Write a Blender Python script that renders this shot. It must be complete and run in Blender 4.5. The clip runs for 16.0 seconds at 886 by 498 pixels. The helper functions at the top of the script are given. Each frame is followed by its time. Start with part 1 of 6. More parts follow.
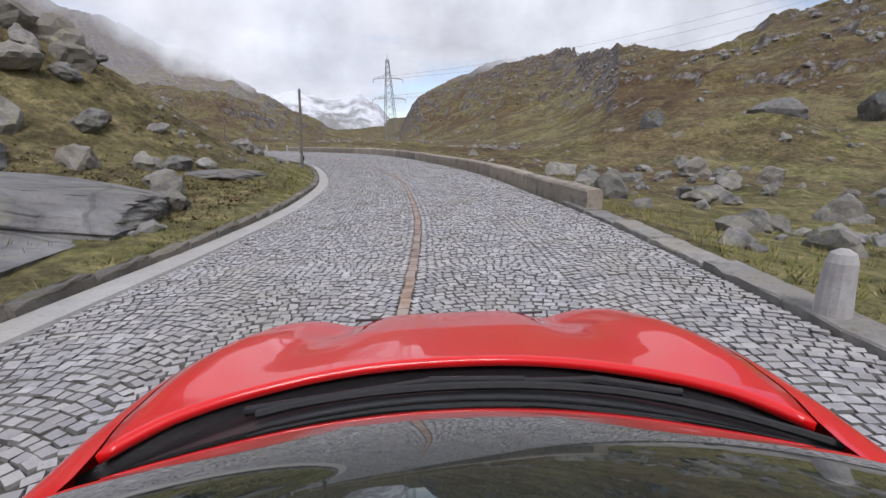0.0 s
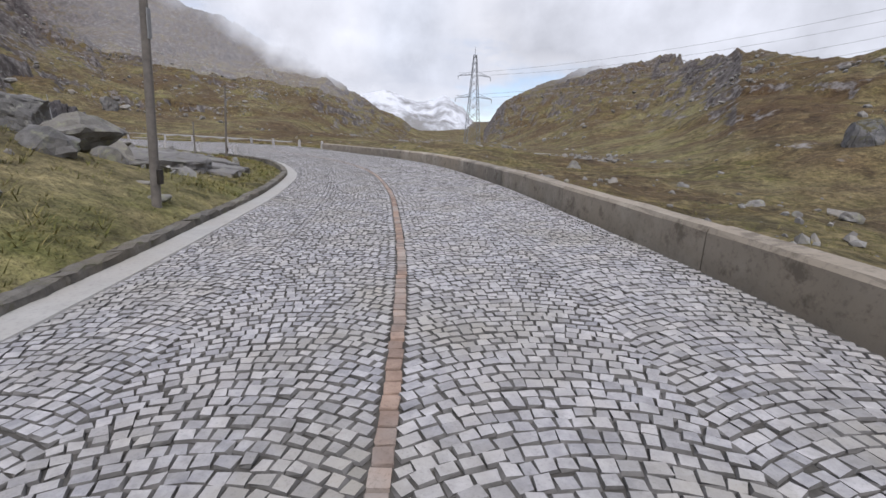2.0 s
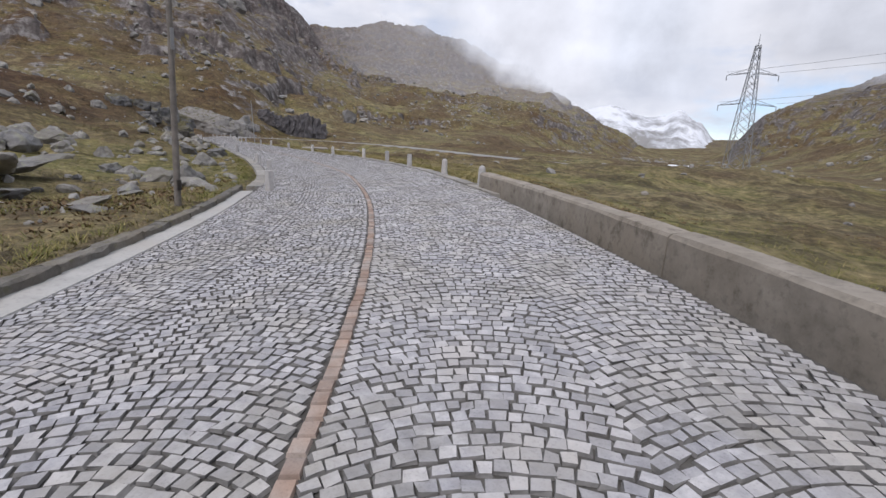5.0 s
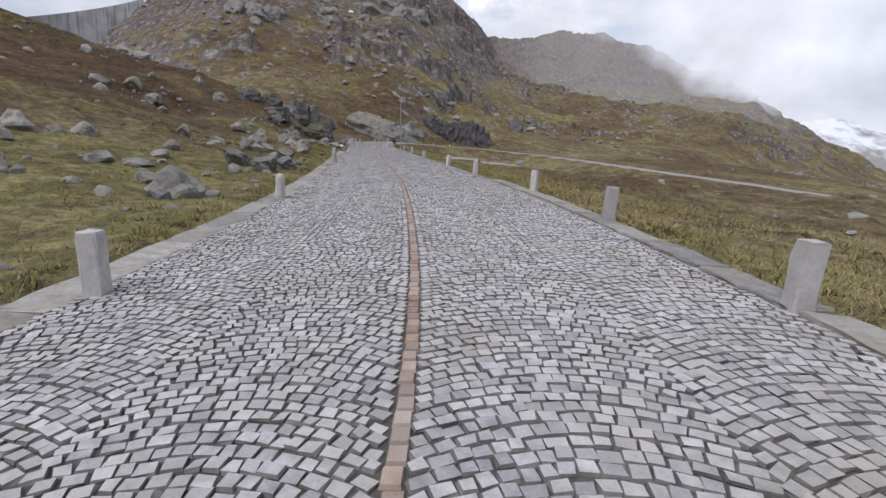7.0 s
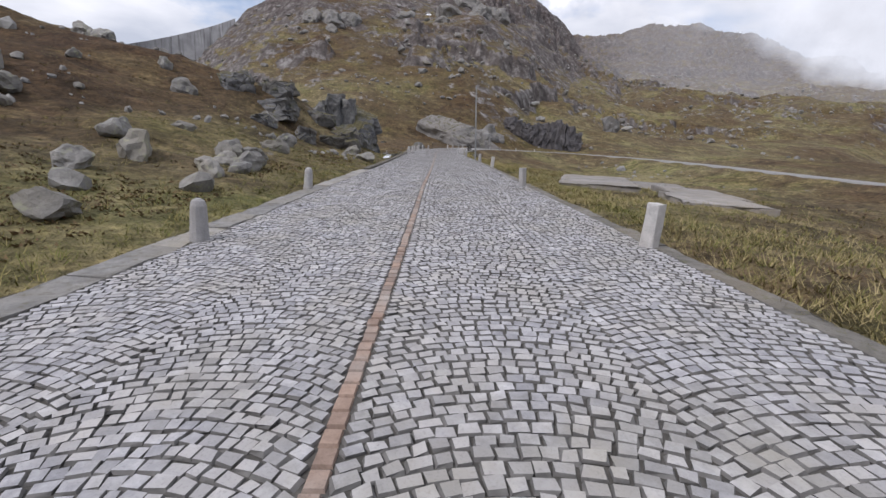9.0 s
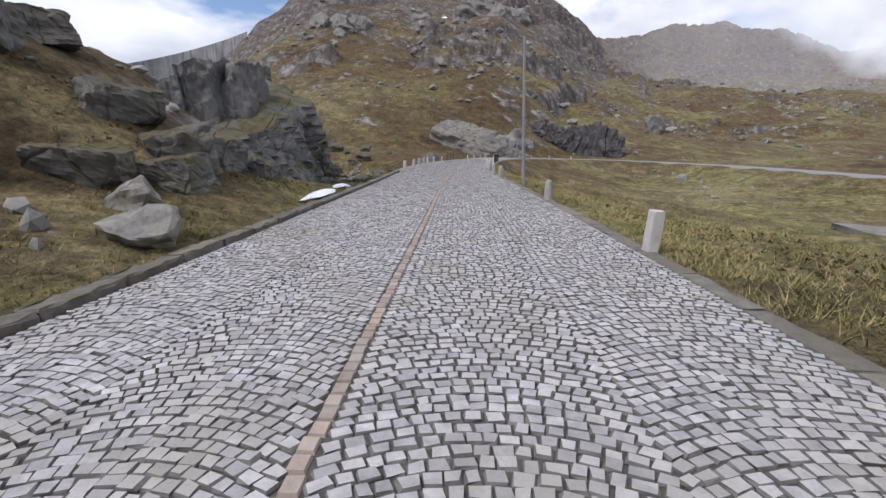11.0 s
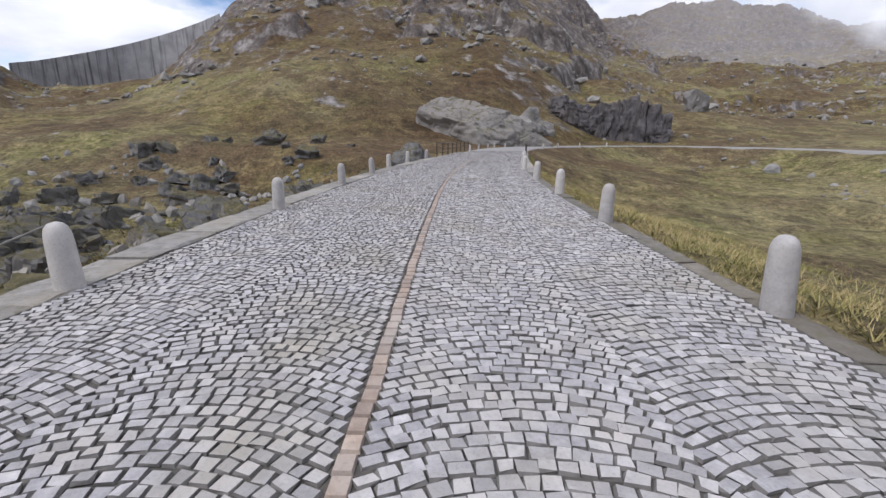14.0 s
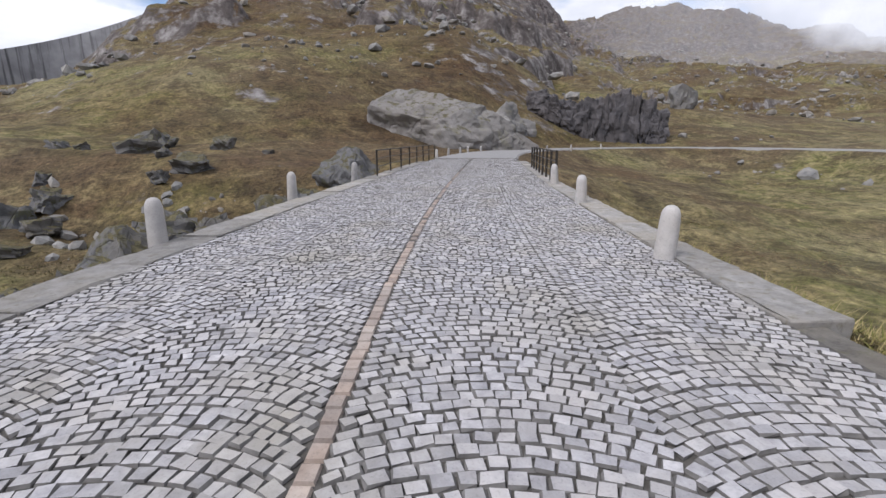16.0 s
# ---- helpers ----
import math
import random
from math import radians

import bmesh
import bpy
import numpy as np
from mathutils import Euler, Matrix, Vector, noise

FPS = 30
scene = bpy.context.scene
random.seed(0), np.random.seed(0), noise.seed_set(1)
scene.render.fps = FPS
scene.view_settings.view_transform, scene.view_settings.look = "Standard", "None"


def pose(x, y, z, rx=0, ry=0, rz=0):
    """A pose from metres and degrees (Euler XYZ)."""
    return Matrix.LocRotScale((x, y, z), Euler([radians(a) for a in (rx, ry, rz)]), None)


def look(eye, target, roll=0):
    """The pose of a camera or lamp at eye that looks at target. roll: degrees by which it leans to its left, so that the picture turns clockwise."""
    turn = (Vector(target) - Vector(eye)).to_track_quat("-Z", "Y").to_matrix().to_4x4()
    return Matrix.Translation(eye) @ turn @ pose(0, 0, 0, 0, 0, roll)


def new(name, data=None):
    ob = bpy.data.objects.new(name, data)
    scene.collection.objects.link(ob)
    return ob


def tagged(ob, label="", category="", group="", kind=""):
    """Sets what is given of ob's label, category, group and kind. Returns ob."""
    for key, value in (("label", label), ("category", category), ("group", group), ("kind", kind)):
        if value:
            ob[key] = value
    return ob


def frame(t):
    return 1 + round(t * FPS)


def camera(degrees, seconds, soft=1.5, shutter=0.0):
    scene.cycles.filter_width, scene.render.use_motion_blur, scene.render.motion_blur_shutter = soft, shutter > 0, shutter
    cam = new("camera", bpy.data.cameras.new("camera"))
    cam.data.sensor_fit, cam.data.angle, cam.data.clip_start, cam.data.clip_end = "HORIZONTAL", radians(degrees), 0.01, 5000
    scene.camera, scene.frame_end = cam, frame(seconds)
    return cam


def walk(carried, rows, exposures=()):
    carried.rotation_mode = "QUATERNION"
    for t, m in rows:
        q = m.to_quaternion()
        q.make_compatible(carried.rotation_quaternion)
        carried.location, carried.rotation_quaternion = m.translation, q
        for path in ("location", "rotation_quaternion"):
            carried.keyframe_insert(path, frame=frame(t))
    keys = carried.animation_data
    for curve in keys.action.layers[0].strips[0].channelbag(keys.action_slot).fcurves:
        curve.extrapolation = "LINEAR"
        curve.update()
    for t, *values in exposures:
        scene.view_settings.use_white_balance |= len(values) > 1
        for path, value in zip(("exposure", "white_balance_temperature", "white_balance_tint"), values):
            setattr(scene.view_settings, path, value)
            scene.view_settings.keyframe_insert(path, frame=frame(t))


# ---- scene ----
cam = camera(88.0, 16.0, soft=1.5)
PATH = [
    (0.0, (0.000, 0.001, 1.650), (0.005, 9.697, -0.796), -1.55),
    (0.5, (-0.067, 4.096, 1.559), (-0.375, 13.788, -0.883), -0.51),
    (1.0, (-0.319, 8.146, 1.451), (-0.974, 17.822, -0.989), 0.80),
    (1.5, (-0.703, 12.129, 1.350), (-1.773, 21.777, -1.052), 1.47),
    (2.0, (-1.112, 16.011, 1.358), (-2.665, 25.603, -1.005), 1.58),
    (2.5, (-1.734, 19.887, 1.375), (-3.878, 29.378, -0.933), 1.44),
    (3.0, (-2.596, 23.908, 1.386), (-5.371, 33.241, -0.894), 1.52),
    (3.5, (-3.789, 27.830, 1.369), (-7.298, 36.923, -0.868), 1.82),
    (4.0, (-5.292, 31.531, 1.350), (-9.541, 40.312, -0.846), 2.72),
    (4.5, (-7.131, 35.067, 1.367), (-12.052, 43.488, -0.841), 3.74),
    (5.0, (-9.353, 38.471, 1.393), (-14.938, 46.461, -0.837), 3.13),
    (5.5, (-11.926, 41.753, 1.404), (-18.151, 49.253, -0.829), 2.65),
    (6.0, (-14.854, 44.893, 1.398), (-21.694, 51.842, -0.820), 3.03),
    (6.5, (-18.156, 47.844, 1.365), (-25.602, 54.145, -0.842), 4.30),
    (7.0, (-21.808, 50.484, 1.364), (-29.729, 56.155, -0.895), 5.03),
    (7.5, (-25.623, 52.963, 1.349), (-33.897, 58.107, -0.906), 4.66),
    (8.0, (-29.529, 55.312, 1.357), (-38.026, 60.046, -0.965), 4.64),
    (8.5, (-33.747, 57.661, 1.323), (-42.427, 62.087, -0.929), 4.18),
    (9.0, (-38.097, 59.954, 1.344), (-46.872, 64.177, -0.928), 3.34),
    (9.5, (-42.649, 62.139, 1.386), (-51.466, 66.281, -0.871), 2.38),
    (10.0, (-47.311, 64.402, 1.404), (-56.179, 68.461, -0.806), 1.66),
    (10.5, (-52.048, 66.653, 1.412), (-60.986, 70.592, -0.730), 1.47),
    (11.0, (-56.814, 68.846, 1.418), (-65.820, 72.650, -0.689), 1.62),
    (11.5, (-61.549, 70.961, 1.405), (-70.531, 74.706, -0.896), 1.46),
    (12.0, (-66.179, 73.071, 1.408), (-75.200, 76.772, -0.809), 1.29),
    (12.5, (-70.534, 75.027, 1.410), (-79.544, 78.716, -0.872), 0.95),
    (13.0, (-74.906, 76.939, 1.391), (-83.891, 80.667, -0.928), 0.75),
    (13.5, (-79.180, 78.763, 1.389), (-88.143, 82.542, -0.928), 0.38),
    (14.0, (-83.187, 80.646, 1.368), (-92.130, 84.462, -0.967), 0.16),
    (14.5, (-86.975, 82.322, 1.388), (-95.904, 86.218, -0.869), -0.28),
    (15.0, (-90.599, 83.950, 1.379), (-99.444, 87.986, -0.959), -0.37),
    (15.5, (-94.273, 85.673, 1.345), (-103.049, 89.924, -0.871), -0.15),
    (16.0, (-98.115, 87.855, 1.358), (-106.767, 92.315, -0.932), -0.39),
]
walk(cam, [(t, look(e, a, r)) for t, e, a, r in PATH], [(0.0, 0.20, 6350, 15), (9.0, 0.24, 6350, 15), (11.5, 0.38, 6350, 15), (16.0, 0.42, 6350, 15)])

# ---- world, sun, exposure ----
world = bpy.data.worlds.new("sky")
scene.world = world
world.use_nodes = True
SUN_EL, SUN_AZ = radians(52), radians(166)
wn, wl = world.node_tree.nodes, world.node_tree.links
wn.clear()
w_out = wn.new("ShaderNodeOutputWorld")
w_bg = wn.new("ShaderNodeBackground")
w_sky = wn.new("ShaderNodeTexSky")
w_sky.sky_type = "NISHITA"
w_sky.sun_disc = False
w_sky.sun_elevation, w_sky.sun_rotation = SUN_EL, SUN_AZ
w_sky.altitude = 2000
w_scale = wn.new("ShaderNodeMix"); w_scale.data_type = "RGBA"; w_scale.blend_type = "MULTIPLY"
w_scale.inputs[0].default_value = 1.0
w_scale.inputs[7].default_value = (0.11, 0.11, 0.11, 1)
w_co = wn.new("ShaderNodeTexCoord")
w_map = wn.new("ShaderNodeMapping"); w_map.inputs["Scale"].default_value = (1.0, 1.0, 2.6)
w_n1 = wn.new("ShaderNodeTexNoise"); w_n1.inputs["Scale"].default_value = 2.3; w_n1.inputs["Detail"].default_value = 9; w_n1.inputs["Roughness"].default_value = 0.55
w_r1 = wn.new("ShaderNodeValToRGB")
w_r1.color_ramp.elements[0].position, w_r1.color_ramp.elements[1].position = 0.38, 0.49
w_n2 = wn.new("ShaderNodeTexNoise"); w_n2.inputs["Scale"].default_value = 3.4; w_n2.inputs["Detail"].default_value = 7
w_r2 = wn.new("ShaderNodeValToRGB")
w_r2.color_ramp.elements[0].position, w_r2.color_ramp.elements[1].position = 0.36, 0.62
w_r2.color_ramp.elements[0].color, w_r2.color_ramp.elements[1].color = (0.44, 0.48, 0.55, 1), (0.76, 0.78, 0.81, 1)
w_mix = wn.new("ShaderNodeMix"); w_mix.data_type = "RGBA"
wl.new(w_sky.outputs[0], w_scale.inputs[6])
wl.new(w_co.outputs["Generated"], w_map.inputs["Vector"])
wl.new(w_map.outputs[0], w_n1.inputs["Vector"]); wl.new(w_map.outputs[0], w_n2.inputs["Vector"])
wl.new(w_n1.outputs[0], w_r1.inputs[0]); wl.new(w_n2.outputs[0], w_r2.inputs[0])
wl.new(w_r1.outputs[0], w_mix.inputs[0]); wl.new(w_scale.outputs[2], w_mix.inputs[6]); wl.new(w_r2.outputs[0], w_mix.inputs[7])
wl.new(w_mix.outputs[2], w_bg.inputs[0]); wl.new(w_bg.outputs[0], w_out.inputs[0])
w_bg.inputs[1].default_value = 1.1
sun = new("sun", bpy.data.lights.new("sun", "SUN"))
sun.data.energy, sun.data.angle, sun.data.color = 2.0, radians(26), (1.0, 0.97, 0.93)
sun.matrix_world = pose(0, 0, 60) @ look((0, 0, 0), (-math.sin(SUN_AZ) * math.cos(SUN_EL), -math.cos(SUN_AZ) * math.cos(SUN_EL), -math.sin(SUN_EL)))


# ---- materials ----
def material(name, rough=0.8, metal=0.0, spec=0.5):
    m = bpy.data.materials.new(name)
    m.use_nodes = True
    b = m.node_tree.nodes["Principled BSDF"]
    b.inputs["Roughness"].default_value, b.inputs["Metallic"].default_value = rough, metal
    b.inputs["Specular IOR Level"].default_value = spec
    return m, m.node_tree.nodes, m.node_tree.links, b


def coords(n, l, world_space=True):
    if world_space:
        return n.new("ShaderNodeNewGeometry").outputs["Position"]
    return n.new("ShaderNodeTexCoord").outputs["Object"]


def noise_node(n, l, vec, scale, detail=6, rough=0.55, stretch=None):
    if stretch:
        mp = n.new("ShaderNodeMapping")
        mp.inputs["Scale"].default_value = stretch
        l.new(vec, mp.inputs["Vector"])
        vec = mp.outputs[0]
    t = n.new("ShaderNodeTexNoise")
    t.inputs["Scale"].default_value, t.inputs["Detail"].default_value, t.inputs["Roughness"].default_value = scale, detail, rough
    l.new(vec, t.inputs["Vector"])
    return t.outputs[0]


def ramp(n, l, fac, stops):
    r = n.new("ShaderNodeValToRGB")
    els = r.color_ramp.elements
    while len(els) < len(stops):
        els.new(0.5)
    for e, (p, c) in zip(els, stops):
        e.position, e.color = p, (*c, 1) if len(c) == 3 else c
    l.new(fac, r.inputs[0])
    return r.outputs[0]


def grey(n, l, fac, a, b):
    return ramp(n, l, fac, [(a, (0, 0, 0)), (b, (1, 1, 1))])


def mix(n, l, fac, a, b, blend="MIX"):
    m = n.new("ShaderNodeMix")
    m.data_type, m.blend_type = "RGBA", blend
    for s, v in ((0, fac), (6, a), (7, b)):
        if isinstance(v, (int, float)):
            m.inputs[s].default_value = v
        elif isinstance(v, tuple):
            m.inputs[s].default_value = (*v, 1)
        else:
            l.new(v, m.inputs[s])
    return m.outputs[2]


def math_node(n, l, op, a, b=0.0):
    m = n.new("ShaderNodeMath")
    m.operation = op
    for s, v in ((0, a), (1, b)):
        if isinstance(v, (int, float)):
            m.inputs[s].default_value = v
        else:
            l.new(v, m.inputs[s])
    return m.outputs[0]


def bump(n, l, b, height, strength, distance=0.05):
    k = n.new("ShaderNodeBump")
    k.inputs["Strength"].default_value, k.inputs["Distance"].default_value = strength, distance
    l.new(height, k.inputs["Height"])
    l.new(k.outputs[0], b.inputs["Normal"])


def island_random(n):
    return n.new("ShaderNodeNewGeometry").outputs["Random Per Island"]


def object_random(n):
    return n.new("ShaderNodeObjectInfo").outputs["Random"]


def stone_material(name, dark, light, warm, scale=6.0, island=False, per_object=False, lichen=None, rough=0.85, relief=0.5, distance=0.03, cracks=0.0, moss=None, turf=0.0):
    m, n, l, b = material(name, rough)
    v = coords(n, l)
    big = noise_node(n, l, v, scale * 0.22, 4)
    fine = noise_node(n, l, v, scale * 7, 5, 0.7)
    mid = noise_node(n, l, v, scale, 7, 0.65)
    c = ramp(n, l, mid, [(0.30, dark), (0.52, tuple((p + q) / 2 for p, q in zip(dark, light))), (0.72, light)])
    c = mix(n, l, grey(n, l, big, 0.42, 0.68), c, warm)
    c = mix(n, l, math_node(n, l, "MULTIPLY", grey(n, l, fine, 0.52, 0.68), 0.35), c, tuple(0.45 * p for p in dark))
    if lichen:
        lich = noise_node(n, l, v, scale * 1.7, 8, 0.7)
        c = mix(n, l, math_node(n, l, "MULTIPLY", grey(n, l, lich, 0.54, 0.64), 0.8), c, lichen)
    if island or per_object:
        r = island_random(n) if island else object_random(n)
        c = mix(n, l, 0.70, c, ramp(n, l, r, [(0.0, (0.60, 0.60, 0.62)), (0.5, (0.92, 0.91, 0.91)), (1.0, (1.24, 1.22, 1.20))]), "MULTIPLY")
    if moss:
        c = mix(n, l, math_node(n, l, "MULTIPLY", grey(n, l, noise_node(n, l, v, 0.7, 6, 0.65), 0.48, 0.68), 0.45), c, moss)
    h = math_node(n, l, "ADD", mid, math_node(n, l, "MULTIPLY", fine, 0.35))
    if turf:
        # moss and turf hold on the ledges
        gn = n.new("ShaderNodeNewGeometry"); sn = n.new("ShaderNodeSeparateXYZ"); l.new(gn.outputs["True Normal"], sn.inputs[0])
        hold = math_node(n, l, "ADD", math_node(n, l, "MULTIPLY", sn.outputs[2], turf), noise_node(n, l, v, 0.9, 7, 0.7))
        green = ramp(n, l, noise_node(n, l, v, 3.0, 6, 0.7), [(0.32, (0.030, 0.026, 0.012)), (0.5, (0.078, 0.068, 0.028)), (0.7, (0.135, 0.112, 0.052))])
        c = mix(n, l, grey(n, l, hold, 0.74, 0.86), c, green)
    if cracks:
        warp = n.new("ShaderNodeVectorMath"); warp.operation = "MULTIPLY_ADD"
        tn = n.new("ShaderNodeTexNoise"); tn.inputs["Scale"].default_value = cracks * 1.3; l.new(v, tn.inputs["Vector"])
        l.new(tn.outputs[1], warp.inputs[0]); warp.inputs[1].default_value = (0.32 / cracks,) * 3; l.new(v, warp.inputs[2])
        st = n.new("ShaderNodeMapping"); st.inputs["Rotation"].default_value = (0.3, 0.5, 0.2); st.inputs["Scale"].default_value = (1.0, 1.0, 0.55); l.new(warp.outputs[0], st.inputs["Vector"])
        vo = n.new("ShaderNodeTexVoronoi"); vo.feature = "DISTANCE_TO_EDGE"; vo.inputs["Scale"].default_value = cracks; l.new(st.outputs[0], vo.inputs["Vector"])
        line = grey(n, l, vo.outputs["Distance"], 0.0, 0.032)
        c = mix(n, l, math_node(n, l, "MULTIPLY", math_node(n, l, "SUBTRACT", 1.0, line), 0.25), c, tuple(0.35 * p for p in dark))
        h = math_node(n, l, "ADD", h, math_node(n, l, "MULTIPLY", line, 0.45))
    l.new(c, b.inputs["Base Color"])
    bump(n, l, b, h, relief, distance)
    return m


SETT = stone_material("granite_sett", (0.25, 0.248, 0.262), (0.51, 0.505, 0.515), (0.39, 0.375, 0.362), 9.0, island=True, rough=0.62, relief=0.35, distance=0.012, moss=(0.25, 0.225, 0.15))
SETT_ONE = stone_material("granite_sett_loose", (0.25, 0.248, 0.262), (0.51, 0.505, 0.515), (0.39, 0.375, 0.362), 9.0, per_object=True, rough=0.62, relief=0.35, distance=0.012, moss=(0.25, 0.225, 0.15))
BOULDER = stone_material("boulder_granite", (0.085, 0.083, 0.08), (0.36, 0.35, 0.33), (0.20, 0.185, 0.155), 2.2, per_object=True, lichen=(0.28, 0.285, 0.19), relief=1.0, distance=0.06)
BLOCK = stone_material("pale_grey_gneiss", (0.070, 0.070, 0.073), (0.205, 0.205, 0.203), (0.13, 0.124, 0.117), 1.2, lichen=(0.26, 0.26, 0.23), relief=1.0, distance=0.14)
SLAB = stone_material("grey_gneiss", (0.10, 0.10, 0.105), (0.27, 0.265, 0.26), (0.17, 0.16, 0.15), 1.1, turf=0.16, lichen=(0.22, 0.22, 0.17), relief=0.9, distance=0.10, cracks=0.55)
PALE = stone_material("pale_gneiss", (0.11, 0.106, 0.102), (0.31, 0.30, 0.29), (0.20, 0.185, 0.17), 0.35, turf=0.30, lichen=(0.20, 0.19, 0.14), relief=0.9, distance=0.25, cracks=0.16)
DARKROCK = stone_material("dark_rock", (0.035, 0.034, 0.038), (0.15, 0.14, 0.145), (0.09, 0.078, 0.075), 0.5, relief=0.9, distance=0.35)
CLIFF = stone_material("cliff_rock", (0.055, 0.055, 0.057), (0.24, 0.24, 0.245), (0.125, 0.114, 0.098), 0.9, turf=0.42, lichen=(0.10, 0.10, 0.05), relief=0.9, distance=0.14, cracks=0.8)
KERB_OLD = stone_material("old_kerb_granite", (0.085, 0.078, 0.068), (0.25, 0.235, 0.205), (0.15, 0.13, 0.10), 4.0, per_object=True, lichen=(0.12, 0.115, 0.06), relief=0.9, distance=0.03)
KERB = stone_material("kerb_granite", (0.17, 0.165, 0.155), (0.38, 0.37, 0.35), (0.27, 0.25, 0.215), 5.0, per_object=True, lichen=(0.17, 0.155, 0.11), relief=0.5, distance=0.02)
GUTTER = stone_material("gutter_concrete", (0.33, 0.325, 0.31), (0.43, 0.42, 0.40), (0.37, 0.35, 0.32), 3.0, relief=0.15, distance=0.01)
CONCRETE = stone_material("weathered_concrete", (0.20, 0.175, 0.14), (0.45, 0.405, 0.34), (0.31, 0.265, 0.205), 1.8, per_object=True, lichen=(0.13, 0.108, 0.082), relief=0.4, distance=0.02)
DAM, n, l, b = material("dam_concrete", 0.9)
v = coords(n, l)
l.new(mix(n, l, grey(n, l, noise_node(n, l, v, 0.5, 7, 0.6, (1.0, 1.0, 0.05)), 0.50, 0.66), ramp(n, l, noise_node(n, l, v, 0.12, 6), [(0.35, (0.25, 0.25, 0.26)), (0.65, (0.36, 0.36, 0.37))]), (0.11, 0.11, 0.115)), b.inputs["Base Color"])
BOLLARD = stone_material("bollard_granite", (0.33, 0.325, 0.32), (0.52, 0.51, 0.50), (0.42, 0.40, 0.38), 8.0, per_object=True, relief=0.4, distance=0.01)
MASONRY = stone_material("masonry", (0.17, 0.165, 0.16), (0.33, 0.32, 0.30), (0.24, 0.23, 0.21), 3.0, island=True, relief=0.5, distance=0.03)
BRICK = stone_material("red_brick_paver", (0.225, 0.155, 0.118), (0.39, 0.285, 0.225), (0.34, 0.305, 0.275), 9.0, island=True, relief=0.3, distance=0.01)
BRICK_ONE = stone_material("red_brick_paver_loose", (0.225, 0.155, 0.118), (0.39, 0.285, 0.225), (0.34, 0.305, 0.275), 9.0, per_object=True, relief=0.3, distance=0.01)
BRICK_PALE = stone_material("pale_brick_paver", (0.25, 0.195, 0.16), (0.41, 0.335, 0.28), (0.36, 0.325, 0.295), 9.0, island=True, relief=0.3, distance=0.01)


def ground_material():
    m, n, l, b = material("alpine_turf", 0.95, spec=0.2)
    v = coords(n, l)
    a = noise_node(n, l, v, 0.09, 8, 0.6)
    c1 = noise_node(n, l, v, 0.9, 7, 0.65)
    c2 = noise_node(n, l, v, 7.0, 5, 0.7)
    far = noise_node(n, l, v, 0.018, 9, 0.68)
    streak = noise_node(n, l, v, 0.05, 8, 0.72, (1.0, 1.0, 5.0))
    col = ramp(n, l, c1, [(0.30, (0.082, 0.090, 0.024)), (0.44, (0.150, 0.148, 0.042)), (0.56, (0.225, 0.200, 0.072)), (0.72, (0.36, 0.30, 0.135))])
    col = mix(n, l, math_node(n, l, "MULTIPLY", grey(n, l, a, 0.46, 0.62), 0.70), col, ramp(n, l, c2, [(0.3, (0.055, 0.034, 0.022)), (0.7, (0.14, 0.095, 0.05))]))
    col = mix(n, l, math_node(n, l, "MULTIPLY", grey(n, l, c2, 0.50, 0.72), 0.55), col, (0.05, 0.052, 0.018))
    # broad brown heath, straw bands along the slope and dark hollows
    h1, h2 = noise_node(n, l, v, 0.030, 9, 0.66), noise_node(n, l, v, 0.16, 8, 0.70)
    band = noise_node(n, l, v, 0.06, 8, 0.66, (1.0, 1.0, 3.6))
    col = mix(n, l, math_node(n, l, "MULTIPLY", grey(n, l, band, 0.47, 0.60), 0.65), col, (0.24, 0.20, 0.098))
    col = mix(n, l, math_node(n, l, "MULTIPLY", grey(n, l, h1, 0.43, 0.55), 0.80), col, ramp(n, l, h2, [(0.36, (0.036, 0.022, 0.016)), (0.50, (0.105, 0.066, 0.036)), (0.66, (0.20, 0.15, 0.07))]))
    col = mix(n, l, math_node(n, l, "MULTIPLY", grey(n, l, h2, 0.53, 0.61), 0.65), col, (0.048, 0.038, 0.022))
    tuss, pale_t = noise_node(n, l, v, 0.42, 9, 0.72), noise_node(n, l, v, 0.28, 9, 0.72, (1.0, 1.0, 2.0))
    col = mix(n, l, math_node(n, l, "MULTIPLY", grey(n, l, pale_t, 0.51, 0.62), 0.55), col, (0.27, 0.225, 0.10))
    col = mix(n, l, math_node(n, l, "MULTIPLY", grey(n, l, tuss, 0.53, 0.60), 0.60), col, (0.062, 0.045, 0.024))
    speck = noise_node(n, l, v, 2.4, 6, 0.75)
    col = mix(n, l, 0.9, col, ramp(n, l, speck, [(0.32, (0.36, 0.36, 0.34)), (0.50, (0.95, 0.95, 0.92)), (0.68, (1.65, 1.60, 1.48))]), "MULTIPLY")
    col = mix(n, l, 0.7, col, ramp(n, l, c2, [(0.34, (0.55, 0.55, 0.52)), (0.52, (1.0, 1.0, 1.0)), (0.68, (1.4, 1.38, 1.3))]), "MULTIPLY")
    patch_n = noise_node(n, l, v, 0.013, 7, 0.62)
    col = mix(n, l, math_node(n, l, "MULTIPLY", grey(n, l, patch_n, 0.50, 0.60), 0.65), col, mix(n, l, 1.0, col, (0.66, 0.56, 0.50), "MULTIPLY"))
    hs = n.new("ShaderNodeHueSaturation")
    hs.inputs["Hue"].default_value, hs.inputs["Saturation"].default_value, hs.inputs["Value"].default_value = 0.502, 0.86, 1.12
    l.new(col, hs.inputs["Color"])
    col = hs.outputs[0]
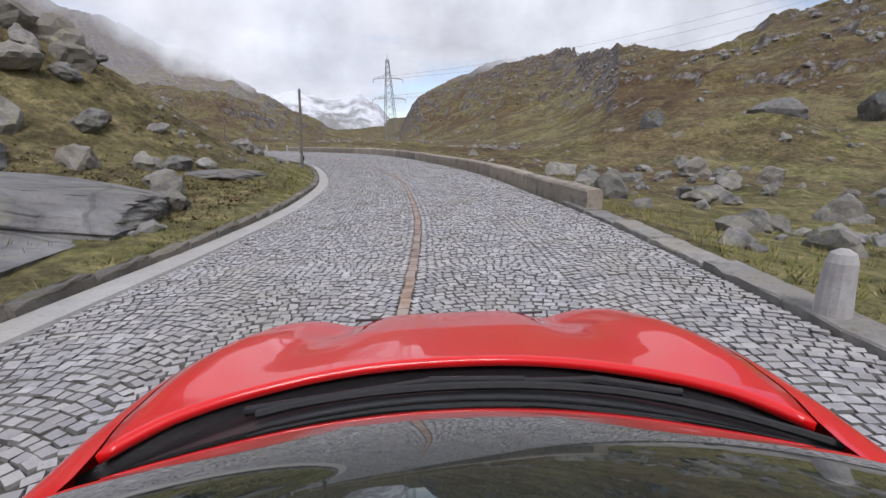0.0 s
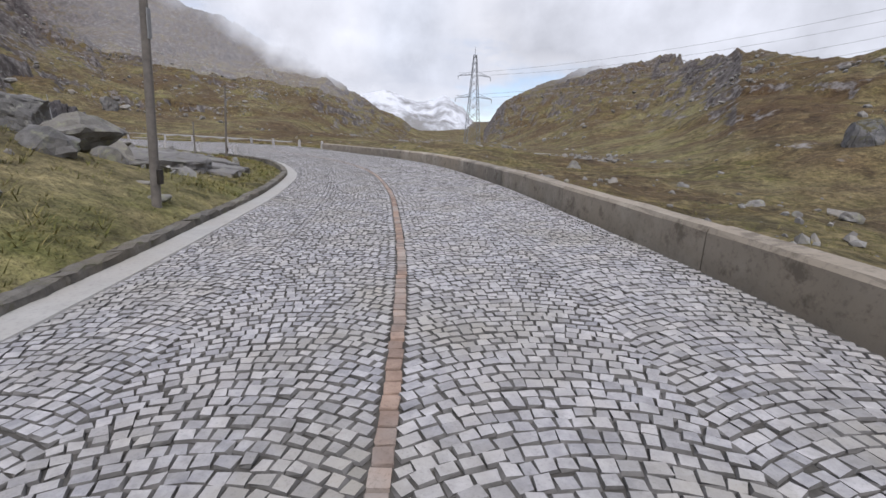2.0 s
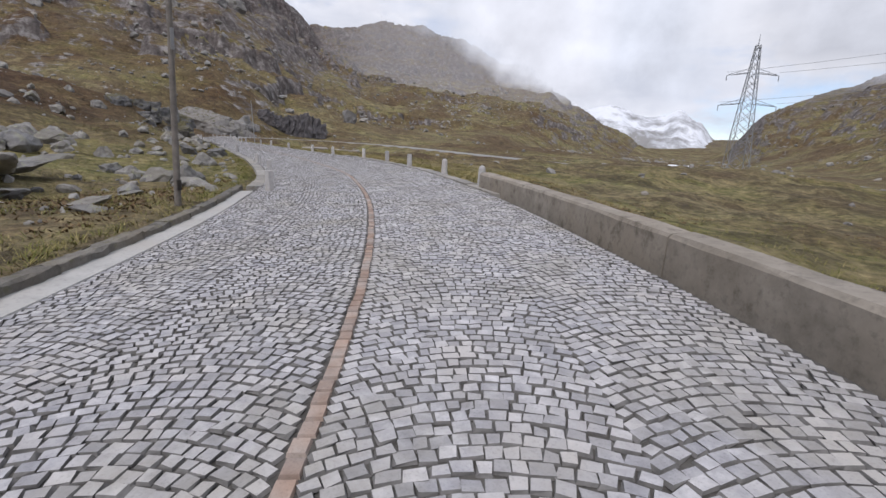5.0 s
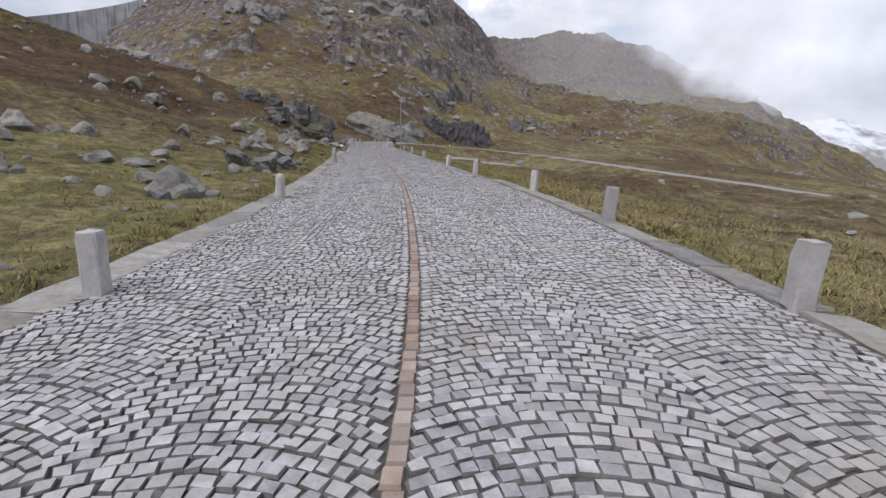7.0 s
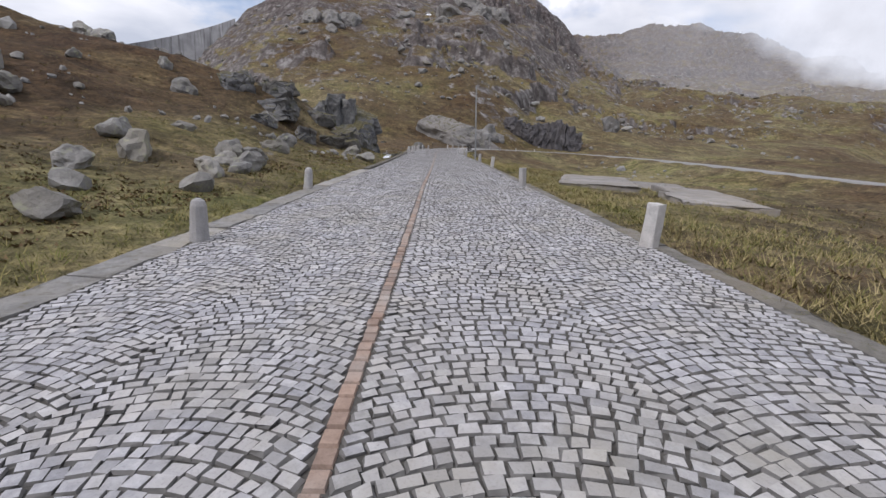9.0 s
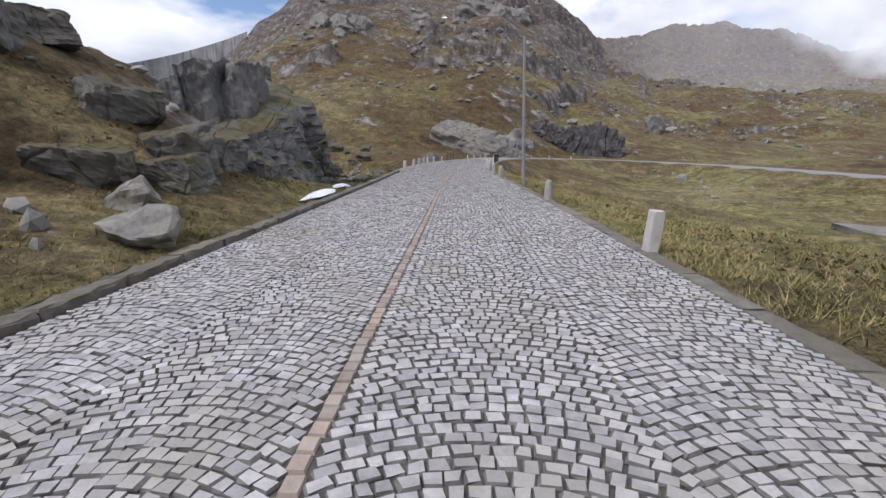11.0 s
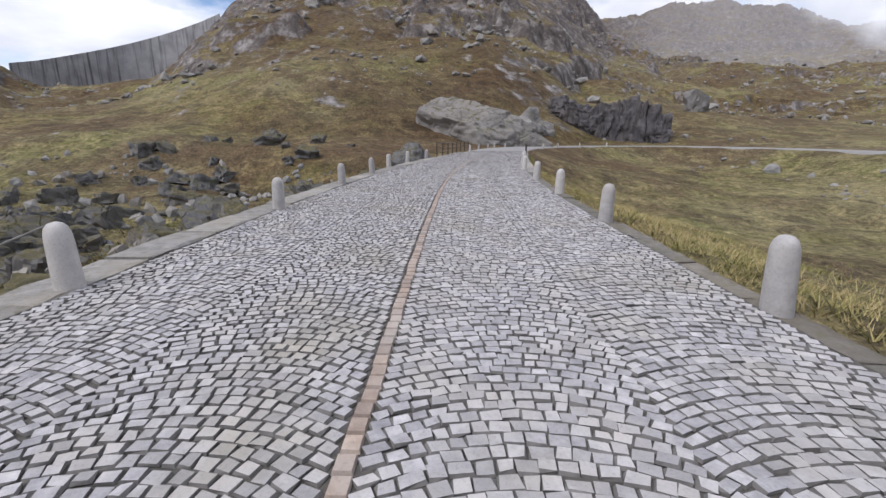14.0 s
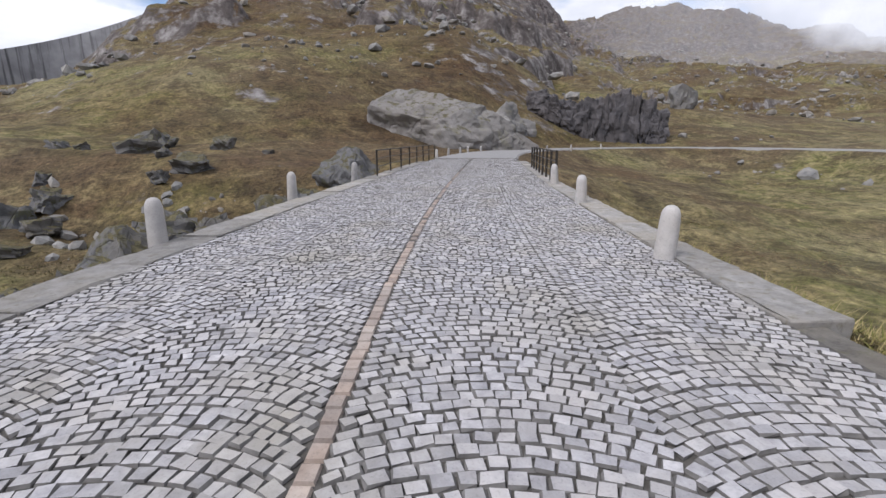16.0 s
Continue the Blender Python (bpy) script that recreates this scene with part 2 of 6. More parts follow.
    col = mix(n, l, math_node(n, l, "MULTIPLY", grey(n, l, far, 0.44, 0.58), 0.75), col, mix(n, l, 1.0, col, (0.74, 0.62, 0.60), "MULTIPLY"))
    # bare rock on steep and scattered spots
    g = n.new("ShaderNodeNewGeometry")
    sep = n.new("ShaderNodeSeparateXYZ"); l.new(g.outputs["Normal"], sep.inputs[0])
    sz = n.new("ShaderNodeSeparateXYZ"); l.new(g.outputs["Position"], sz.inputs[0])
    steep = math_node(n, l, "SUBTRACT", 1.0, sep.outputs[2])
    high = math_node(n, l, "MINIMUM", math_node(n, l, "MULTIPLY", math_node(n, l, "MAXIMUM", math_node(n, l, "SUBTRACT", sz.outputs[2], 15.0), 0.0), 0.0008), 0.085)
    rk = math_node(n, l, "ADD", math_node(n, l, "ADD", math_node(n, l, "MULTIPLY", steep, 0.44), high), math_node(n, l, "MULTIPLY", math_node(n, l, "ADD", math_node(n, l, "MULTIPLY", streak, 0.5), math_node(n, l, "MULTIPLY", noise_node(n, l, v, 0.11, 9, 0.75), 0.5)), 0.85))
    rock = ramp(n, l, noise_node(n, l, v, 0.22, 9, 0.74), [(0.34, (0.042, 0.036, 0.035)), (0.50, (0.115, 0.100, 0.093)), (0.66, (0.31, 0.295, 0.285))])
    col = mix(n, l, grey(n, l, rk, 0.530, 0.568), col, rock)
    # broad screes, rock ribs and brown heath of the high slopes
    up = math_node(n, l, "MINIMUM", math_node(n, l, "MULTIPLY", math_node(n, l, "MAXIMUM", math_node(n, l, "SUBTRACT", sz.outputs[2], 22.0), 0.0), 0.008), 1.0)
    rib, scree = noise_node(n, l, v, 0.016, 10, 0.74, (1.0, 1.0, 1.8)), noise_node(n, l, v, 0.045, 10, 0.78)
    col = mix(n, l, math_node(n, l, "MULTIPLY", up, 0.55), col, mix(n, l, 1.0, col, (0.62, 0.52, 0.52), "MULTIPLY"))
    stony = grey(n, l, math_node(n, l, "ADD", math_node(n, l, "MULTIPLY", rib, 0.55), math_node(n, l, "MULTIPLY", scree, 0.45)), 0.485, 0.545)
    col = mix(n, l, math_node(n, l, "MULTIPLY", stony, math_node(n, l, "MULTIPLY", up, 0.85)), col, ramp(n, l, noise_node(n, l, v, 0.09, 10, 0.8), [(0.36, (0.030, 0.026, 0.026)), (0.50, (0.085, 0.074, 0.070)), (0.64, (0.27, 0.255, 0.245))]))
    snow = math_node(n, l, "ADD", math_node(n, l, "MULTIPLY", sz.outputs[2], 0.0022), math_node(n, l, "MULTIPLY", far, 0.9))
    col = mix(n, l, grey(n, l, snow, 1.36, 1.56), col, (0.75, 0.77, 0.80))
    l.new(col, b.inputs["Base Color"])
    h = math_node(n, l, "ADD", math_node(n, l, "MULTIPLY", c2, 0.6), c1)
    k = n.new("ShaderNodeBump"); k.inputs["Strength"].default_value, k.inputs["Distance"].default_value = 0.55, 2.2
    l.new(math_node(n, l, "ADD", h2, band), k.inputs["Height"])
    k2 = n.new("ShaderNodeBump"); k2.inputs["Strength"].default_value, k2.inputs["Distance"].default_value = 0.9, 0.18
    l.new(h, k2.inputs["Height"]); l.new(k.outputs[0], k2.inputs["Normal"]); l.new(k2.outputs[0], b.inputs["Normal"])
    return m


TURF = ground_material()


def simple(name, base, rough=0.6, metal=0.0, scale=8.0, spread=0.35):
    m, n, l, b = material(name, rough, metal)
    v = coords(n, l)
    k = noise_node(n, l, v, scale, 6, 0.65)
    l.new(ramp(n, l, k, [(0.3, tuple(c * (1 - spread) for c in base)), (0.7, tuple(c * (1 + spread) for c in base))]), b.inputs["Base Color"])
    bump(n, l, b, k, 0.25, 0.01)
    return m


POLE_WOOD = simple("weathered_pole_wood", (0.15, 0.135, 0.12), 0.85, 0, 5.0)
POLE_METAL = simple("galvanised_pole", (0.27, 0.275, 0.28), 0.55, 0.3, 4.0, 0.15)
STEEL = simple("lattice_steel", (0.24, 0.25, 0.26), 0.6, 0.3, 1.0, 0.2)
RAIL = simple("dark_rail_paint", (0.035, 0.03, 0.026), 0.5, 0.2, 9.0)
SNOW = simple("old_snow", (0.78, 0.80, 0.84), 0.6, 0, 3.0, 0.08)
ROAD_FAR = simple("far_road", (0.24, 0.235, 0.23), 0.9, 0, 1.5, 0.12)
# joint darkness is put into this side colour, as the chamfers lit too pale
SETT_SIDE = simple("darkened_sett_side", (0.150, 0.144, 0.138), 0.95, 0, 9.0, 0.35)
JOINT = simple("joint_sand", (0.075, 0.070, 0.063), 0.95, 0, 12.0, 0.4)


# ---- mesh helpers ----
def mesh_from(name, verts, faces, mat, smooth=False):
    me = bpy.data.meshes.new(name)
    verts = np.asarray(verts, np.float32)
    faces = np.asarray(faces, np.int32)
    me.vertices.add(len(verts)); me.vertices.foreach_set("co", verts.ravel())
    k = faces.shape[1]
    me.loops.add(faces.size); me.loops.foreach_set("vertex_index", faces.ravel())
    me.polygons.add(len(faces))
    me.polygons.foreach_set("loop_start", np.arange(0, faces.size, k, dtype=np.int32))
    me.polygons.foreach_set("use_smooth", np.full(len(faces), smooth))
    me.update(calc_edges=True); me.validate()
    me.materials.append(mat)
    return me


def bm_mesh(name, bm, mat, smooth=False):
    me = bpy.data.meshes.new(name)
    bmesh.ops.recalc_face_normals(bm, faces=bm.faces)
    for f in bm.faces:
        f.smooth = smooth
    bm.to_mesh(me); bm.free()
    me.materials.append(mat)
    return me


def part(name, bm, mat, parent, label="", smooth=False):
    ob = new(name, bm_mesh(name, bm, mat, smooth) if isinstance(bm, bmesh.types.BMesh) else bm)
    ob.parent = parent
    return tagged(ob, label)


def thing(name, label, category, at=None, group="", kind=""):
    ob = new(name)
    if at is not None:
        ob.matrix_world = at
    return tagged(ob, label, category, group, kind)


def box(bm, size, at=(0, 0, 0), bevel=0.0, rot=None):
    r = bmesh.ops.create_cube(bm, size=1.0)
    m = Matrix.Translation(at) @ (rot if rot else Matrix()) @ Matrix.Diagonal((*size, 1))
    bmesh.ops.transform(bm, matrix=m, verts=r["verts"])
    if bevel:
        es = {e for v in r["verts"] for e in v.link_edges}
        bmesh.ops.bevel(bm, geom=list(es), offset=bevel, segments=2, affect="EDGES", profile=0.6)


def rod(bm, a, b, ra, rb=None, seg=8):
    a, b = Vector(a), Vector(b)
    d = b - a
    r = bmesh.ops.create_cone(bm, cap_ends=True, segments=seg, radius1=ra, radius2=ra if rb is None else rb, depth=d.length)
    m = Matrix.Translation((a + b) / 2) @ d.to_track_quat("Z", "Y").to_matrix().to_4x4()
    bmesh.ops.transform(bm, matrix=m, verts=r["verts"])


def lathe(bm, profile, seg=16, wob=0.0, seed=0):
    rng = random.Random(seed)
    rings = []
    for r, z in profile:
        rings.append([bm.verts.new((max(r, 0.001) * math.cos(2 * math.pi * i / seg) * (1 + wob * rng.uniform(-1, 1)), max(r, 0.001) * math.sin(2 * math.pi * i / seg) * (1 + wob * rng.uniform(-1, 1)), z)) for i in range(seg)])
    for p, q in zip(rings, rings[1:]):
        for i in range(seg):
            bm.faces.new((p[i], p[(i + 1) % seg], q[(i + 1) % seg], q[i]))
    bm.faces.new(rings[0][::-1]); bm.faces.new(rings[-1])


# ---- the road's line ----
LINE = [(-0.2, -30), (-0.3, -14), (-0.38, -6), (-0.38, 0), (-0.38, 6), (-0.6, 10), (-1.2, 15), (-2.0, 19), (-3.1, 23), (-4.75, 28), (-7.4, 34), (-11.2, 39.8), (-15.8, 44.9),
        (-20.3, 48.9), (-25.0, 52.4), (-33.2, 57.1), (-41.6, 61.2), (-50, 65.1), (-62, 70.6), (-74.3, 76.1), (-85, 80.8), (-95, 85.5), (-105.5, 91.3), (-118, 99.2),
        (-130, 107.3), (-140.5, 116), (-147.5, 125), (-152, 135), (-153.5, 146), (-150, 156), (-141, 163), (-127, 165), (-104, 159), (-72, 150), (-40, 148), (-8, 162), (10, 200), (14, 260)]


def spline(points, step):
    p = [Vector(q) for q in points]
    p = [p[0] * 2 - p[1], *p, p[-1] * 2 - p[-2]]
    out = []
    for i in range(1, len(p) - 2):
        n = max(2, int((p[i + 1] - p[i]).length / step * 2))
        for k in range(n):
            t = k / n
            out.append(0.5 * (2 * p[i] + (p[i + 1] - p[i - 1]) * t + (2 * p[i - 1] - 5 * p[i] + 4 * p[i + 1] - p[i + 2]) * t * t + (3 * p[i] - p[i - 1] - 3 * p[i + 1] + p[i + 2]) * t ** 3))
    xy = np.array([(v.x, v.y) for v in out])
    s = np.concatenate([[0], np.cumsum(np.hypot(*np.diff(xy, axis=0).T))])
    m = np.arange(0, s[-1], step)
    return m, np.stack([np.interp(m, s, xy[:, 0]), np.interp(m, s, xy[:, 1])], 1)


RS, RXY = spline(LINE, 0.25)
RS = RS - RS[np.argmin(np.hypot(RXY[:, 0] + 0.38, RXY[:, 1]))]
RT = np.gradient(RXY, axis=0)
RT /= np.linalg.norm(RT, axis=1)[:, None]
for _ in range(6):
    RT[1:-1] = (RT[:-2] + RT[1:-1] + RT[2:]) / 3
RZ = np.interp(RS, [-30, 0, 4, 8, 12, 20, 160, 200, 240, 280, 330, 380, 460], [0.9, 0.27, 0.18, 0.07, -0.02, 0.0, 0.0, 0.15, 0.15, -0.3, -1.3, -3.0, -3.5])
RB = np.tan(np.radians(np.interp(RS, [0, 8, 16, 24, 32, 36, 45, 53, 58, 67, 76, 90, 102, 113, 126, 142, 160], [-1.2, 0.8, 1.5, 1.6, 2.7, 3.4, 3.2, 4.3, 4.9, 4.6, 3.3, 1.8, 1.4, 0.9, 0.1, -0.3, 0])))
for _ in range(10):
    RZ[1:-1] = (RZ[:-2] + RZ[1:-1] + RZ[2:]) / 3
    RB[1:-1] = (RB[:-2] + RB[1:-1] + RB[2:]) / 3
U_LEFT, U_RIGHT = -2.85, 3.15


def edge_in(s):
    """How far the left kerb stands in, along the first bend."""
    return np.interp(s, [8, 17, 42, 52], [0, 0.33, 0.33, 0])


def line_off(s):
    """Where the brick line runs, to the right of the middle."""
    return np.interp(s, [0, 14, 20, 36, 57, 62, 68, 75, 84, 90, 106, 113, 116, 122, 128, 135, 146, 152], [0, 0.03, 0.1, 0.14, 0.14, 0.08, 0, -0.05, -0.13, -0.18, -0.07, -0.03, 0.07, 0.12, 0.16, 0.16, 0, 0])


def on_road(s, u, z=0.0):
    """World places for road coordinates: s along, u to the right, z above the surface."""
    s, u = np.asarray(s, float), np.asarray(u, float)
    x, y = np.interp(s, RS, RXY[:, 0]), np.interp(s, RS, RXY[:, 1])
    tx, ty = np.interp(s, RS, RT[:, 0]), np.interp(s, RS, RT[:, 1])
    return np.stack([x + ty * u, y - tx * u, np.interp(s, RS, RZ) + np.interp(s, RS, RB) * u + z], -1)


def road_pose(s, u, z=0.0):
    p = on_road(s, u, z)
    return Matrix.Translation([float(v) for v in p]) @ Matrix.Rotation(-math.atan2(float(np.interp(s, RS, RT[:, 0])), float(np.interp(s, RS, RT[:, 1]))), 4, "Z")


def road_su(x, y):
    """Road coordinates of places in the plan."""
    x, y = np.asarray(x, float), np.asarray(y, float)
    flat, flay = x.ravel(), y.ravel()
    sub = slice(None, None, 4)
    bx, by = RXY[sub, 0], RXY[sub, 1]
    bs, bt = RS[sub], RT[sub]
    so, uo = np.empty(flat.size), np.empty(flat.size)
    for i in range(0, flat.size, 20000):
        dx, dy = flat[i:i + 20000, None] - bx, flay[i:i + 20000, None] - by
        j = np.argmin(dx * dx + dy * dy, 1)
        k = np.arange(len(j))
        t = bt[j]
        so[i:i + 20000] = bs[j] + dx[k, j] * t[:, 0] + dy[k, j] * t[:, 1]
        side = dx[k, j] * t[:, 1] - dy[k, j] * t[:, 0]
        uo[i:i + 20000] = np.where(side >= 0, 1, -1) * np.hypot(dx[k, j], dy[k, j])
    return so.reshape(x.shape), uo.reshape(x.shape)


# ---- terrain ----
def table(s, rows, col):
    return np.interp(s, [r[0] for r in rows], [r[col] for r in rows])


# beside the road: distance along, height 2 m, 8 m, 20 m and 45 m past the edge
LEFT = [(-30, .5, 1.2, 4, 8), (0, .12, .55, 2.6, 6), (12, .25, .9, 2.4, 5), (22, .6, 1.6, 2.2, 4), (28, .2, .6, 1.4, 3.5), (35, .1, .3, .9, 3), (50, 0, -.1, .9, 3), (60, -.3, -.3, 1.0, 4.5), (75, -.1, .4, 2.6, 8),
        (88, .2, 1.1, 3.4, 9), (96, .3, 1.6, 4.4, 10), (103, .35, 2.9, 5.4, 11), (108, .7, 4.3, 6.8, 12), (111, .6, 4.5, 6.8, 12), (114, .2, 4.2, 6.6, 11), (120, -.4, 2.4, 5.0, 9), (126, -.8, 0.4, 3.2, 6), (131, -.9, -2.0, 1.5, 4), (138, -1.0, -3.0, -1.5, 2),
        (146, -1.2, -3.6, -3.6, -1), (158, -2.2, -4.5, -4.6, -3), (168, -2.2, -4, -4, -1), (176, -.4, -.6, .5, 2), (200, .3, 1, 2, 5), (260, .2, .6, 1.5, 2.5), (330, .1, .3, .5, .8), (460, 0, .2, .4, .5)]
RIGHT = [(-30, -.3, -1.5, -2.6, -3), (0, -.25, -1.3, -2.3, -3.2), (20, -.6, -1.2, -2.2, -3.4), (40, -.5, -1.2, -2.0, -2.6), (55, -.2, -.9, -1.9, -2.8), (72, -.1, -.3, -1.2, -2.8), (84, -.05, -.1, -.6, -2.8),
         (98, -.1, -.5, -1.8, -3.8), (112, -.2, -1.0, -2.8, -4.6), (125, -.3, -1.5, -3.6, -5.2), (142, -.9, -2.6, -4.3, -5.6), (156, -2.0, -4.5, -5, -5.5), (168, -2.2, -4, -5, -5.5), (178, -.6, -2.4, -4.2, -5.4), (260, -1.0, -3.2, -4.6, -5.6), (330, -.8, -2.2, -3, -3.6), (380, -.2, -.6, -1, -1), (460, 0, 0, 0, 0)]
# far hills: bearing (degrees to the left of north), foot, crest distance, crest height
HILLS_EAST = [(-180, 60, 300, 60), (-90, 70, 320, 85), (-55, 75, 300, 70), (-45, 80, 290, 60), (-35, 85, 285, 56), (-30, 90, 290, 52), (-25, 95, 300, 51), (-21, 108, 345, 60), (-17.5, 122, 520, 84), (-13, 150, 800, 122), (-8, 200, 880, 138), (-4.5, 260, 880, 116), (-1.5, 320, 880, 100), (2.3, 420, 880, 74), (4.8, 600, 880, 18), (7, 800, 900, 0)]
HILLS_FAR = [(5, 800, 900, 0), (9, 600, 850, 12), (11, 500, 800, 25), (14, 330, 800, 46), (17, 250, 800, 72), (20.5, 200, 800, 100), (24, 190, 1100, 170), (28, 180, 1500, 272), (31, 172, 1800, 338), (33, 170, 2000, 432), (38, 160, 2100, 490), (43, 150, 2100, 506), (47, 145, 2100, 466), (49, 140, 2000, 425), (60, 140, 2000, 450), (75, 200, 2000, 300), (90, 300, 2000, 0)]
HILLS_WEST = [(34, 130, 600, 0), (40, 130, 640, 70), (45, 133, 660, 118), (49, 132, 670, 144), (51, 130, 660, 170), (54, 118, 640, 206), (60, 105, 600, 232), (70, 100, 560, 212), (80, 98, 460, 158), (85, 103, 430, 114), (88, 108, 430, 98), (90.5, 112, 430, 78), (93, 114, 430, 58), (95, 115, 430, 46), (100, 115, 430, 36), (104, 112, 430, 34), (108, 105, 430, 50), (114, 90, 420, 64), (125, 70, 320, 85), (150, 55, 260, 70), (190, 60, 300, 60)]


def hills(x, y, centre, rows, power):
    dx, dy = x - centre[0], y - centre[1]
    r = np.hypot(dx, dy)
    az = np.degrees(np.arctan2(-dx, dy))
    az = np.where(az < -180 + 10, az + 360, az) if rows is HILLS_WEST else az
    a = [q[0] for q in rows]
    foot, crest, high = (np.interp(az, a, [q[i] for q in rows]) for i in (1, 2, 3))
    high = np.where((az < a[0]) | (az > a[-1]), 0, high)
    t = (r - foot) / (crest - foot)
    up = np.clip(t, 0, 1) ** power
    down = np.clip(1 - 0.35 * (r / crest - 1), 0.2, 1)
    return high * up * np.where(t > 1, down, 1)


def fractal(x, y, scale, octaves, offset=0.0):
    return np.array([noise.fractal(Vector((p / scale + offset, q / scale, offset)), 0.9, 2.1, octaves) for p, q in zip(x.ravel(), y.ravel())]).reshape(x.shape)


def axis(lo, hi, step, far, grow):
    mid = list(np.arange(lo, hi + 1e-6, step))
    d, a, b = step, [], []
    p = lo
    while p > -far:
        d *= grow; p -= d; a.append(p)
    d, p = step, hi
    while p < far:
        d *= grow; p += d; b.append(p)
    return np.array(a[::-1] + mid + b)


GX, GY = axis(-128, 14, 0.63, 3900, 1.042), axis(-6, 116, 0.63, 3900, 1.042)
XX, YY = np.meshgrid(GX, GY)
SS, UU = road_su(XX, YY)


# the cliff beside the road: distance along, distance past the edge
CLIFF_OFF = [(106.5, 4.4), (109, 2.7), (111, 1.8), (113, 1.25), (114.2, 1.35), (115.4, 2.6), (117, 3.9), (120, 4.3), (124, 4.8), (126.5, 5.8)]


def local_height(s, u):
    out = np.where(u < 0, -u + U_LEFT - 0.50 + edge_in(s), u - U_RIGHT - 0.45)
    cols = [0, 2, 8, 20, 45]
    h = np.zeros(s.shape)
    for side, rows in ((u < 0, LEFT), (u >= 0, RIGHT)):
        hs = [np.zeros(s.shape)] + [table(s, rows, k) for k in (1, 2, 3, 4)]
        z = np.zeros(s.shape)
        for (d0, d1), (h0, h1) in zip(zip(cols, cols[1:]), zip(hs, hs[1:])):
            t = np.clip((out - d0) / (d1 - d0), 0, 1)
            t = t * t * (3 - 2 * t) * 0.5 + t * 0.5
            z = np.where(out >= d0, h0 + (h1 - h0) * t, z)
        h = np.where(side, z, h)
    # the level floor of rubble in front of the rock wall
    dug = np.clip((np.interp(s, *zip(*CLIFF_OFF)) + 1.3 - out) / 0.8, 0, 1) * np.clip((s - 113.8) / 1.6, 0, 1) * np.clip((128 - s) / 2, 0, 1) * (u < 0)
    h = h * (1 - dug) + np.minimum(h, np.interp(s, [113, 116, 120, 124, 127], [0.0, -0.15, -0.2, 0.15, 0.1])) * dug
    fade = np.clip(1 - (out - 60) / 160, 0, 1)
    base = np.interp(s, RS, RZ) + np.interp(s, RS, RB) * np.clip(u, U_LEFT - 0.4, U_RIGHT + 0.4)
    return base * fade + h * fade + -3.0 * (1 - fade), out


# knolls and humps of the open slopes
KNOLLS = ((30, 62, 11, 3.5), (42, 58, 9, 4.5), (24, 70, 6, 2.5), (-14, 95, 18, 2.4), (-52, 112, 16, 2.0), (-70, 104, 9, 1.2), (-17, 14, 5.5, 3.0), (-20, 22, 8, 1.0), (-28.5, 38.0, 4.0, 1.3), (-12.5, 21.5, 4.5, 0.7), (-15.0, 18.6, 3.2, 1.5))


def terrain(x, y, crags=False):
    """Height of the land and distance past the road's edge; with crags, the broken ledges of the hillsides too."""
    loc, out = local_height(*road_su(x, y))
    hill = np.maximum(np.maximum(hills(x, y, (0, 10), HILLS_EAST, 1.5), hills(x, y, (-60, 65), HILLS_WEST, 1.15)), hills(x, y, (-60, 65), HILLS_FAR, 1.15))
    valley = np.clip((np.hypot(x + 50, y - 55) - 2300) / 1100, 0, 1) * 120
    mid, sharp, far = fractal(x, y, 55.0, 7, 9.7), fractal(x, y, 80.0, 7, 21.3), fractal(x, y, 420.0, 8, 1.3)
    ridged = np.clip(hill / 28, 0, 1)
    z = loc + hill + valley + np.clip(out / 6, 0, 1) * np.clip((out - 5) / 40, 0, 1) * 0.9 * mid + ridged * (5.0 * mid + 5.0 * (0.5 - np.abs(sharp)) + np.minimum(hill * 0.16, 45) * far)
    if crags:
        where = np.clip(fractal(x, y, 130.0, 4, 41.7) * 1.6 + 0.35 + np.clip(hill / 500, 0, 0.5), 0, 1) * np.clip((hill - 3) / 14, 0, 1)
        step = 9.0 + np.clip(hill / 14, 0, 26)
        band = z / step + 1.1 * sharp + 0.8 * far
        part_ = band - np.floor(band)
        k = np.clip((part_ - 0.55) / 0.30, 0, 1)
        z = z + where * step * 0.85 * (k * k * (3 - 2 * k) - part_)
        fine = fractal(x, y, 24.0, 5, 51.3)
        z = z + ridged * (1.9 + np.minimum(hill / 60, 4.0)) * (0.42 - np.abs(fine)) + np.clip(hill / 6, 0, 1) * 0.5 * fine
    else:
        z = z + np.clip(out / 6, 0, 1) * (0.52 * fractal(x, y, 7.0, 5, 3.1) + 0.30 * np.maximum(fractal(x, y, 1.7, 2, 13.1), 0))
    for kx, ky, kr, kh in KNOLLS:
        z = z + kh * np.exp(-((x - kx) ** 2 + (y - ky) ** 2) / kr ** 2)
    return z, out, loc


ZZ, OUT, LOC = terrain(XX, YY)
under = np.clip(1 - OUT / 0.35, 0, 1)
ZZ = np.where(OUT < 0, LOC - 0.14, ZZ - 0.10 * under)
